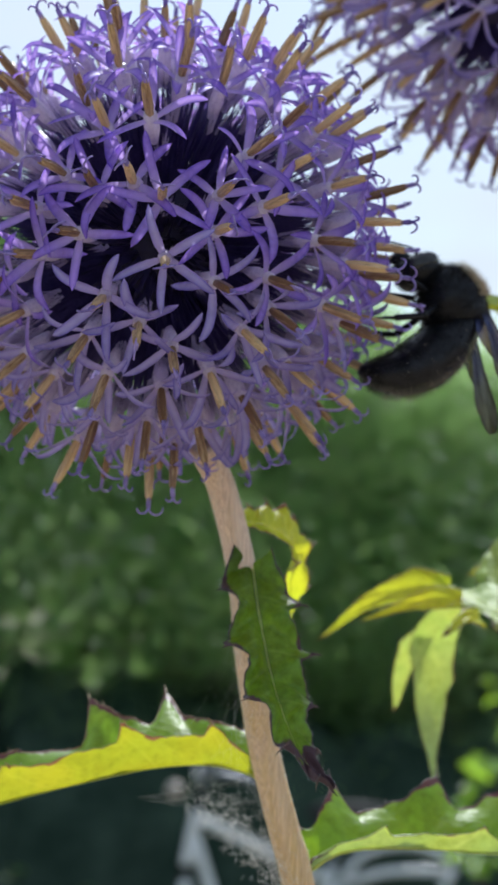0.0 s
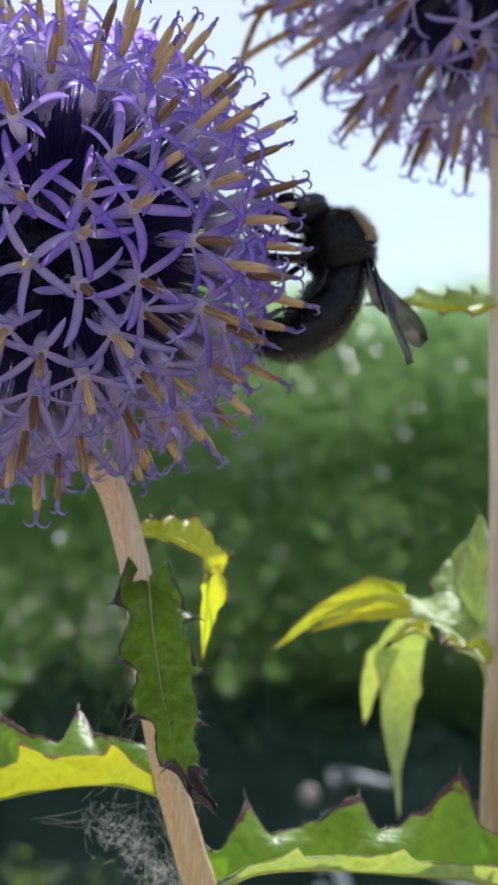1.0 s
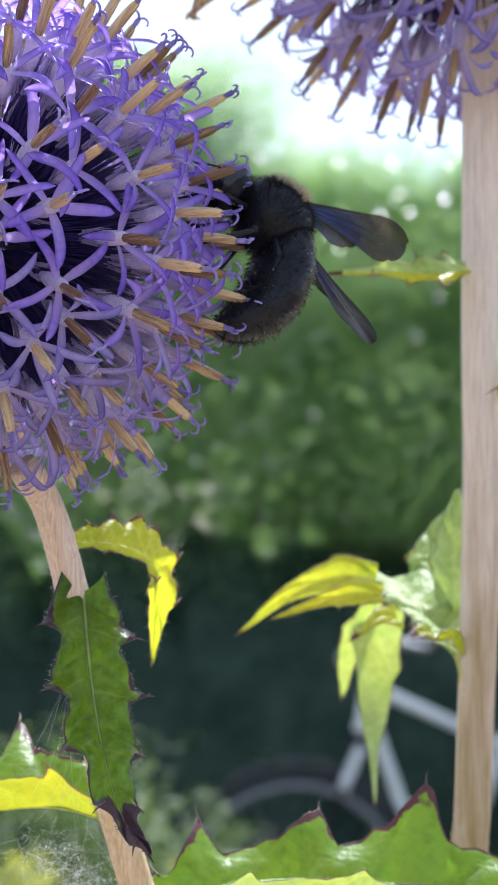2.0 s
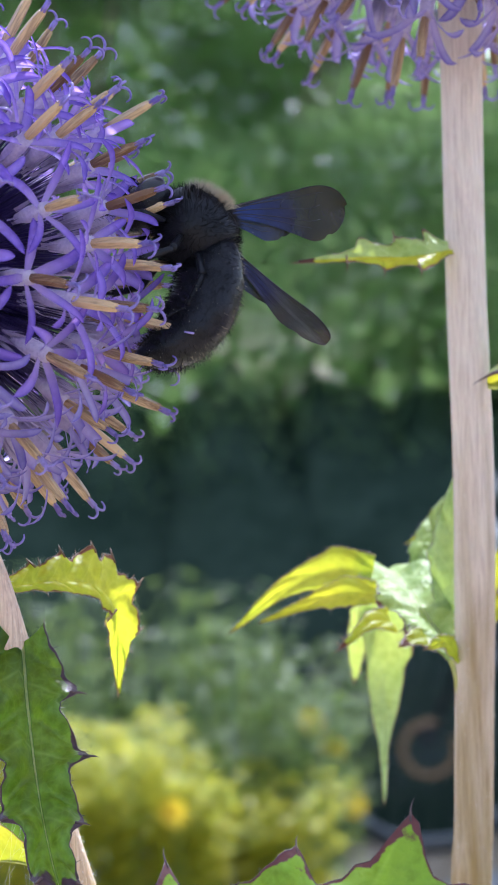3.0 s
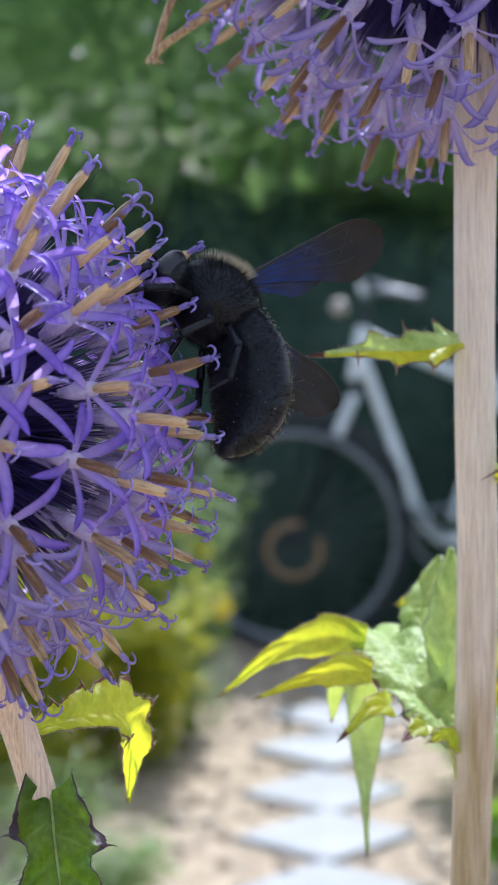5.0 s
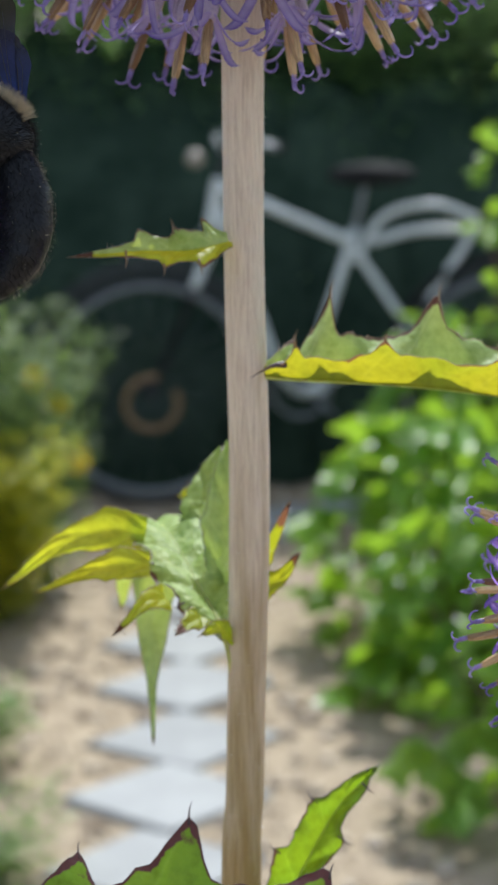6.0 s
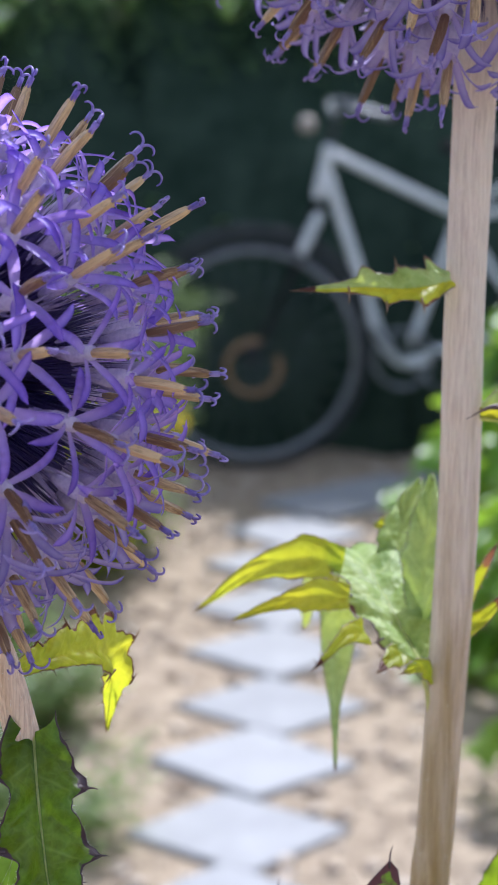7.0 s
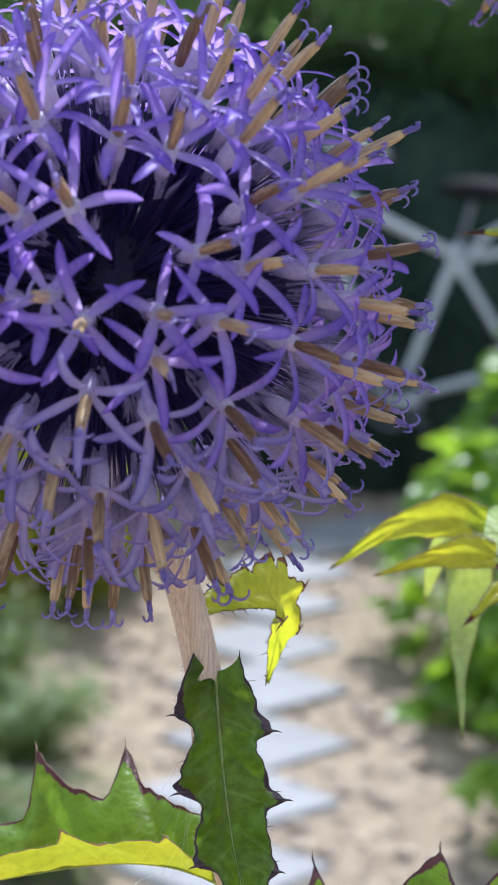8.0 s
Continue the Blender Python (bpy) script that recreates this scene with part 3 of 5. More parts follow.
def leaf(plant, rib, up, wide, lobes, fold=25, material=None, depth=0.55, spine=2.0, curl=0.0, seed=1, parent_name="leaf", wave=0.5, label="", shift=0.0, onesided=(1.0, 1.0), quilt=0.45, sharp=3.0, plain=False, horn=0.0, stain=0.35, dusk=0.86, teeth=None, ridge=True):
    """A spiny lobed leaf. rib: places of the midrib in mm; up: the upper face's way; wide: half widths along the rib in mm;
    teeth: for each half, (place along the rib, height) of its teeth in place of an even row; plain: a smooth lobe without thorns or raised midrib; horn: mm by which the base clasps back round its stem; stain: purple on the teeth; dusk: where along the rib the tip turns purple; fold: degrees by which each half is raised from flat; curl: degrees more at the margin; material: one, or one for each half."""
    r = random.Random(seed)
    n = int(lobes * 22)
    line = spline(rib, n)
    up = Vector(up).normalized()
    steps = (0.0, 0.16, 0.15, 0.14, 0.14, 0.13, 0.12, 0.10, 0.06)
    across = len(steps) - 1
    size = [[r.uniform(0.78, 1.15) for _ in range(int(lobes) + 3)] for _ in (0, 1)]
    bm = bmesh.new()
    rows, rims, phases, edges, tips = [], [], [], ([], []), ([], [])
    for i, p in enumerate(line):
        u = i / n
        t = (line[min(i + 1, n)] - line[max(i - 1, 0)]).normalized()
        side = t.cross(up).normalized()
        nrm = side.cross(t).normalized()
        halves = {}
        for s in (-1, 1):
            h = 0 if s < 0 else 1
            x = u * lobes + shift + (0.23 if s > 0 else 0.0)
            f = x % 1.0
            saw = (f / 0.88) ** sharp if f < 0.88 else max(0.0, (1 - f) / 0.12) ** 1.5
            tall = size[h][int(x)]
            if teeth and teeth[h]:
                saw, tall, f = max((tooth_at(u - at, sharp), high, 0.88 + (u - at)) for at, high in teeth[h])
            w = lerp_list(wide, u) * (1 - depth + depth * saw * tall) * onesided[h]
            w *= 1 + 0.08 * noise.noise(Vector((u * 12, seed, s))) + 0.10 * noise.noise(Vector((u * lobes * 9, seed, s)))
            c, pts = p.copy(), []
            for q in range(1, across + 1):
                g = q / across
                ang = radians(fold) + radians(curl) * g * g + radians(wave * 26) * math.sin(x * 6.28 + 0.8) * g
                c = c + (side * s * math.cos(ang) + nrm * math.sin(ang)) * (w * steps[q])
                vein = abs(((x * 1.0 + 0.9 - 0.55 * g) % 1.0) - 0.5) * 2      # 0 between veins, 1 on one
                puff = quilt * math.sin(math.pi * min(1, g * 1.05)) * (0.75 - vein ** 4 * 1.2) + 0.35 * quilt * noise.noise(c * 0.55 + Vector((seed, 0, 0)))
                pts.append((c + nrm * puff - t * horn * max(0.0, 1 - u / 0.16) * g * g, min(1.0, g ** 6 * (0.62 + 0.30 * saw) + stain * max(0.0, g - 0.4) * saw), x + 0.4 - 0.55 * g))
            halves[s] = pts
            edges[h].append(pts[-1][0])
            if (0.84 < f < 0.93 if not (teeth and teeth[h]) else abs(f - 0.88) < 0.006) and 0.02 < u < 0.97:
                tips[h].append((i, pts[-1][0], (pts[-1][0] - pts[-3][0]).normalized(), t))
        vs = []
        for v, k, ph in halves[-1][::-1] + [(p, 0.0, u * lobes + shift + 0.4)] + halves[1]:
            vs.append(bm.verts.new(v * MM))
            rims.append(max(k * (0.5 if plain else 1.0), max(0.0, (u - dusk) / (1.0 - min(dusk, 0.86))) * (0.7 if dusk > 0.8 else 1.0)))
            phases.append(ph)
        rows.append(vs)
    for a, b in zip(rows, rows[1:]):
        for q in range(len(a) - 1):
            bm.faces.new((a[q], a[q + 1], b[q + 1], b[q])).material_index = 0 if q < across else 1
    # a pair of materials paints one half lit through, the other as upper face
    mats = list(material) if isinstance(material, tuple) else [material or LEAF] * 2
    ob = part(parent_name, bm, mats, plant, label)
    ob.data.attributes.new("rim", "FLOAT", "POINT").data.foreach_set("value", rims)
    ob.data.attributes.new("vein", "FLOAT", "POINT").data.foreach_set("value", phases)
    mg = bmesh.new()
    for h, e in enumerate(edges):
        tube(mg, [p * MM for p in e], [0.045 * MM, 0.05 * MM, 0.035 * MM], n=5)
        for i in range(2, len(e) - 2):
            if r.random() < 0.6 and onesided[h] > 0.5:
                d = (e[i] - line[i]).normalized()
                big = r.random() < 0.14
                tt = (e[i + 1] - e[i - 1]).normalized()
                spike(mg, e[i] * MM, (e[i] + d * (r.uniform(0.5, 0.95) if big else r.uniform(0.10, 0.34)) + tt * r.uniform(-0.1, 0.3)) * MM, (0.06 if big else 0.026) * MM)
    for h, side_tips in enumerate(tips):
        last = -99
        for i, p, d, t in side_tips:
            if plain or onesided[h] <= 0.5 or i - last < 9:
                continue
            last = i
            k = spine * r.uniform(0.55, 0.95)
            line2 = spline([(p - d * 0.9), p + d * 0.25 * k, p + (d * 0.7 + t * 0.08) * k, p + (d * 1.05 + t * 0.22) * k], 6)
            tube(mg, [q * MM for q in line2], [0.13 * MM, 0.10 * MM, 0.05 * MM, 0.012 * MM], n=5)
    t = (line[-1] - line[-4]).normalized()
    spike(mg, (line[-1] - t * 0.6) * MM, (line[-1] + t * spine * 0.9) * MM, 0.2 * MM, n=5)
    soft = mats[0] in (LEAF, LEAF_OLIVE, LEAF_PALE)
    part("leaf_margin", mg, MARGIN_SOFT if soft else MARGIN, ob, "rusty prickly margin" if soft else "dark purple spiny margin")
    wool = bmesh.new()
    for e in edges:
        for _ in range(int(n * 1.6)):
            i = r.randrange(1, n - 1)
            b = e[i].lerp(e[i + 1], r.random())
            d = (e[i] - line[i]).normalized() + Vector((r.gauss(0, 0.5), r.gauss(0, 0.5), r.gauss(0, 0.5)))
            spike(wool, b * MM, (b + d * r.uniform(0.12, 0.42)) * MM, 0.011 * MM)
    part("leaf_wool", wool, SILK, ob, "fine white hairs along the margin", smooth=False)
    if plain or not ridge:
        return ob
    rb = bmesh.new()
    tube(rb, [q * MM for q in line[: n - 1]], [min(0.24, max(wide) * 0.04) * MM, 0.07 * MM, 0.015 * MM], n=6)
    part("midrib", rb, RIB, ob, "pale raised midrib")
    return ob


# ---- the ground and the far garden ----
def ground():
    bm = bmesh.new()
    xs = [-60, -12, -4, -2, -1, -0.5, 0, 0.5, 1, 1.5, 2, 4, 12, 60]
    ys = [-20, -4, -1, 0, 1, 2, 3, 4, 5, 6, 7, 9, 14, 40, 120]
    grid = [[bm.verts.new((x, y, 0)) for x in xs] for y in ys]
    for a, b in zip(grid, grid[1:]):
        for i in range(len(xs) - 1):
            bm.faces.new((a[i], a[i + 1], b[i + 1], b[i]))
    tagged(part("ground", bm, GRAVEL), "dry sandy gravel of a garden path", "ground", kind="structure")


SLAB_SPOTS = [(0.155, 2.66), (0.178, 3.00), (0.198, 3.34), (0.243, 3.68), (0.298, 4.02), (0.323, 4.38), (0.346, 4.74), (0.383, 5.12), (0.44, 5.48), (0.55, 5.82), (0.75, 6.02), (0.98, 6.15)]


def pebbles():
    r = random.Random(31)
    bm = bmesh.new()
    for _ in range(3400):
        x, y = r.uniform(-0.5, 1.3), r.uniform(2.9, 6.4)
        s = r.uniform(0.005, 0.009) if r.random() < 0.75 else r.uniform(0.010, 0.024)
        if min(abs(x - a) + abs(y - b) for a, b in SLAB_SPOTS) < 0.2:
            continue
        ball(bm, (x, y, s * 0.25), (s, s * r.uniform(0.6, 1), s * 0.5), u=6, v=4, turn=Matrix.Rotation(r.random() * 6.28, 3, "Z"))
    tagged(part("gravel_stones", bm, PEBBLE), "loose tan gravel stones on the sandy path", "gravel", kind="stuff")


def slabs():
    """Square pale slabs laid corner to corner."""
    r = random.Random(5)
    bm = bmesh.new()
    h = 0.188
    lay = []
    for z, k in ((-0.02, 1.0), (0.008, 1.0), (0.012, 0.97)):
        lay.append([bm.verts.new((h * k * math.cos(a), h * k * math.sin(a), z)) for a in (0, math.pi / 2, math.pi, 1.5 * math.pi)])
    for a, b in zip(lay, lay[1:]):
        for i in range(4):
            bm.faces.new((a[i], a[(i + 1) % 4], b[(i + 1) % 4], b[i]))
    bm.faces.new(lay[-1])
    first = tagged(part("paving_slab", bm, SLAB, smooth=False), "pale grey square stepping slab laid cornerwise in gravel", "paving slab", "stepping slabs of the garden path")
    for i, (x, y) in enumerate(SLAB_SPOTS):
        m = pose(x, y, 0.004 * (i % 2), r.uniform(-0.6, 0.6), r.uniform(-0.6, 0.6), r.uniform(-4, 4))
        if i == 0:
            first.matrix_basis = m
        else:
            copy_thing(first, m)


def leaf_cloud(bm, r, centre, radii, count, size, shell=0.55, mi=0, droop=0.5, long=1.6, shine=0.0):
    """Many small pointed leaves about an uneven mass."""
    c = Vector(centre)
    for _ in range(count):
        while True:
            p = Vector((r.uniform(-1, 1), r.uniform(-1, 1), r.uniform(-1, 1)))
            if shell < p.length < 1:
                break
        q = c + Vector((p.x * radii[0], p.y * radii[1], p.z * radii[2]))
        one_leaf(bm, r, q, size * r.uniform(0.6, 1.3), 1 if shine and r.random() < shine else mi, droop, long)


def one_leaf(bm, r, q, s, mi=0, droop=0.5, long=1.6):
    a = r.random() * 6.28
    d = Vector((math.cos(a), math.sin(a), r.uniform(-droop, 0.5))).normalized()
    w = d.cross(Vector((r.uniform(-0.6, 0.6), r.uniform(-0.6, 0.6), 1))).normalized()
    n = d.cross(w)
    v = [bm.verts.new(q + x) for x in (Vector(), d * s * long * 0.45 + w * s * 0.5 - n * s * 0.1, d * s * long, d * s * long * 0.45 - w * s * 0.5 - n * s * 0.1)]
    for f in (bm.faces.new((v[0], v[1], v[2])), bm.faces.new((v[0], v[2], v[3]))):
        f.material_index = mi


def glossy_leaves(bm, r, centre, radii, count):
    """Broad glossy outer leaves, held up and outwards as at the face of a hedge."""
    for _ in range(count):
        q = Vector(centre) + Vector((r.uniform(-1, 1) * radii[0], r.uniform(-1, 1) * radii[1], r.uniform(-1, 1) * radii[2]))
        n = (Vector((0.10, -0.50, 0.85)) + Vector((r.gauss(0, 0.26), r.gauss(0, 0.26), r.gauss(0, 0.26)))).normalized()
        a = n.orthogonal().normalized()
        a = (Matrix.Rotation(r.random() * 6.28, 3, n) @ a).normalized()
        b = n.cross(a)
        s = r.uniform(0.009, 0.018)
        v = [bm.verts.new(q + x) for x in (-a * s, b * s * 0.55, a * s, -b * s * 0.55)]
        bm.faces.new(v).material_index = 1


def hedge():
    """A tall backlit hedge of many bushes, with an uneven top."""
    r = random.Random(11)
    tops = [(-9, 3.4), (-7.4, 3.1), (-6, 3.5), (-4.6, 3.2), (-3.3, 3.5), (-2.2, 3.1), (-1.4, 3.2), (-0.75, 3.3), (-0.2, 3.25), (0.25, 2.88), (0.62, 2.66), (0.95, 2.86), (1.35, 2.64), (1.75, 2.66), (2.4, 2.7), (3.4, 2.9), (4.6, 3.2), (6, 3.0), (7.6, 3.4), (9, 3.2)]
    for x, h in tops:
        near = abs(x - 0.6) < 2.2
        root = thing("hedge_bush", "tall dense dark green hedge bush, backlit", "bush", "bushes of the hedge", pose(x, 8.0, 0))
        bm = bmesh.new()
        w = 0.55 if near else 1.0
        lean = 0.86 if x < 0.4 else 0.52                  # how far the face leans back as it rises
        # solid mass coloured as the bush's inner shade
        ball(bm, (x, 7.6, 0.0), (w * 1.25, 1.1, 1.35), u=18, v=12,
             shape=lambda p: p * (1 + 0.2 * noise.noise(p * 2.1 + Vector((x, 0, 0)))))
        part("shaded_core", bm, HEDGE_SHADE, root, "dark mass painted as the shade inside the bush")
        bm = bmesh.new()
        for _ in range(19 if near else 6):
            cx, cz = x + r.uniform(-w, w), 1.44 + (h - 1.68) * r.random() ** 0.9
            leaf_cloud(bm, r, (cx, 7.42 + lean * (cz - 1.44) + r.uniform(-0.2, 0.3), cz), (0.42, 0.34, 0.36), 2300 if near else 120, 0.0125 if near else 0.042, shell=0.15, shine=0.035)
        for _ in range(24 if near else 6):
            cx = x + r.uniform(-w, w)
            leaf_cloud(bm, r, (cx, 8.4 + r.uniform(-0.25, 0.4), h - r.uniform(0.12, 0.3)), (0.26, 0.26, 0.22), 1200 if near else 170, 0.0125 if near else 0.026, shell=0.1)
        for _ in range(11 if near else 7):
            leaf_cloud(bm, r, (x + r.uniform(-w, w), 9.2, r.uniform(0.3, h - 0.38)), (0.5, 0.25, 0.42), 130, 0.075, shell=0.0)
        for _ in range(12 if near else 2):                # larger glossy leaves that glint
            cz = 1.3 + (h - 1.5) * r.random()
            glossy_leaves(bm, r, (x + r.uniform(-w, w), 7.14 + lean * (cz - 1.44), cz), (0.4, 0.10, 0.3), 26)
        for _ in range(3 if near else 2):                 # thin shaded growth lower down
            leaf_cloud(bm, r, (x + r.uniform(-w, w), 6.85 + r.uniform(-0.1, 0.3), r.uniform(1.3, 1.65)), (0.4, 0.2, 0.4), 300 if near else 40, 0.0125 if near else 0.04, shell=0.0)
        for _ in range(3 if near else 2):
            leaf_cloud(bm, r, (x + r.uniform(-w, w), 6.85 + r.uniform(-0.15, 0.2), r.uniform(0.2, 0.6)), (0.35, 0.15, 0.25), 90, 0.045, shell=0.0)
        part("foliage", bm, [HEDGE_LEAF, HEDGE_SHINE], root, smooth=False)
        bm = bmesh.new()
        for _ in range(3):
            q = x + r.uniform(-0.2, 0.2)
            tube(bm, spline([(q, 8.1, 0), (q + r.uniform(-0.2, 0.2), 8.1, h * 0.4), (q + r.uniform(-0.4, 0.4), 8.0, h * 0.85)], 6), [0.03, 0.02, 0.008], n=6)
        part("trunk", bm, TWIG, root)


def hedge_backing():
    """A second, closed row added as backing behind the hedge, so that no daylight shows through it."""
    r = random.Random(13)
    for k in range(11):
        x = -6.5 + 1.3 * k
        root = thing("hedge_bush", "dense dark green bush added behind the hedge to close its gaps", "bush", "bushes of the rear row", pose(x, 10.8, 0))
        bm = bmesh.new()
        for _ in range(26):
            leaf_cloud(bm, r, (x + r.uniform(-0.75, 0.75), 10.8 + r.uniform(-0.2, 0.3), r.uniform(0.2, 2.55 if x > -0.6 else 3.0)), (0.5, 0.25, 0.42), 150, 0.10, shell=0.0)
        part("foliage", bm, HEDGE_LEAF, root, smooth=False)
        bm = bmesh.new()
        tube(bm, spline([(x, 10.9, 0), (x + 0.1, 10.9, 1.0), (x - 0.1, 10.9, 2.2)], 6), [0.05, 0.03, 0.01], n=6)
        part("trunk", bm, TWIG, root)


def broad_leaf_mesh():
    """A lobed, slightly cupped vine-like leaf, 1 unit across."""
    bm = bmesh.new()
    c = bm.verts.new((0, 0, -0.05))
    ring = []
    for i in range(15):
        a = 2 * math.pi * i / 15
        q = 0.5 * (0.78 + 0.22 * math.cos(5 * a)) * (1.1 if abs(a - math.pi) > 0.5 else 0.7)
        ring.append(bm.verts.new((q * math.cos(a) + 0.35, q * math.sin(a), 0.10 * math.cos(3 * a) - 0.12 * q)))
    for i in range(15):
        bm.faces.new((c, ring[i], ring[(i + 1) % 15]))
    me = bpy.data.meshes.new("bush_leaf")
    bm.to_mesh(me)
    bm.free()
    me.materials.append(BUSH_LEAF)
    me.polygons.foreach_set("use_smooth", [True] * len(me.polygons))
    return me


def leafy_bush(x, y, h, w, count, seed, size, mesh, label):
    r = random.Random(seed)
    root = thing("leafy_bush", label, "bush", "", pose(x, y, 0))
    for _ in range(9):
        a = r.random() * 6.28
        q = Vector((x + w * 0.7 * math.cos(a) * r.random(), y + w * 0.7 * math.sin(a) * r.random(), h * r.uniform(0.6, 0.95)))
        bm = bmesh.new()
        tube(bm, spline([(x, y, 0), ((x * 2 + q.x) / 3, (y * 2 + q.y) / 3, q.z * 0.55), q], 6), [0.008, 0.006, 0.003], n=5)
        part("branch", bm, TWIG, root)
    for _ in range(count):
        a, q = r.random() * 6.28, math.sqrt(r.random())
        z = h * r.uniform(0.06, 1.0)
        k = w * (1 - 0.45 * (z / h) ** 2)
        m = pose(x + k * q * math.cos(a), y + k * q * math.sin(a), z, r.uniform(-45, 45), r.uniform(-10, 60), degrees(a) + r.uniform(-50, 50)) @ Matrix.Diagonal((size * r.uniform(0.6, 1.25),) * 3 + (1,))
        share("leaf", mesh, root, m)


def degrees(a):
    return a * 180 / math.pi


def feather_herb(x, y, h, seed, bloom):
    """A tall feathery herb with pale yellow-green sprays."""
    r = random.Random(seed)
    root = thing("feathery_herb", "tall feathery yellow-green herb in bloom" if bloom else "tall feathery grey-green herb", "plant", "herbs beside the path", pose(x, y, 0))
    lf, fl = bmesh.new(), bmesh.new()
    for _ in range(7):
        tx, ty, th = x + r.uniform(-0.13, 0.13), y + r.uniform(-0.13, 0.13), h * r.uniform(0.72, 1.0)
        line = spline([(x + r.uniform(-0.03, 0.03), y, 0), ((x + tx) / 2, (y + ty) / 2, th * 0.5), (tx, ty, th)], 10)
        bm = bmesh.new()
        tube(bm, line, [0.004, 0.003, 0.0015], n=5)
        part("stalk", bm, HERB_LEAF, root)
        for i in range(1, 11):
            for _ in range(11 if bloom else 16):
                p = line[i] + Vector((r.uniform(-1, 1), r.uniform(-1, 1), r.uniform(-0.5, 0.8))) * 0.06
                if bloom and i > 1:
                    one_leaf(fl, r, p, r.uniform(0.018, 0.032), long=1.3)
                    one_leaf(fl, r, p + Vector((r.uniform(-0.03, 0.03), r.uniform(-0.03, 0.03), r.uniform(-0.03, 0.03))), r.uniform(0.016, 0.03), long=1.3)
                one_leaf(lf, r, p, r.uniform(0.006, 0.012), droop=0.2, long=5)
    part("foliage", lf, HERB_LEAF if bloom else GREY_GREEN, root, smooth=False)
    if bloom:
        part("blossom", fl, HERB_YELLOW, root, "pale yellow blossom sprays", smooth=False)
    else:
        fl.free()


def yellow_flower(x, y, z, s=0.035):
    r = random.Random(int(x * 1000))
    root = thing("yellow_flower", "small round yellow garden flower on a thin stalk", "flower", "yellow flowers by the bicycle", pose(x, y, 0))
    bm = bmesh.new()
    tube(bm, spline([(x, y, 0), (x + 0.02, y, z * 0.5), (x, y, z)], 8), [0.003, 0.002], n=5)
    part("stalk", bm, HERB_LEAF, root)
    bm = bmesh.new()
    ball(bm, (x, y - 0.004, z), (s * 0.3, s * 0.25, s * 0.3), u=10, v=6)
    part("disc", bm, FLOWER_YELLOW, root)
    for k in range(10):
        bm = bmesh.new()
        a = 2 * math.pi * k / 10
        d = Vector((math.cos(a), -0.25, math.sin(a)))
        w = Vector((-math.sin(a), 0, math.cos(a)))
        c = Vector((x, y, z))
        v = [bm.verts.new(c + d * s * q + w * s * e) for q, e in ((0.2, -0.12), (0.7, -0.2), (1, 0), (0.7, 0.2), (0.2, 0.12))]
        bm.faces.new(v)
        part("petal", bm, FLOWER_YELLOW, root)


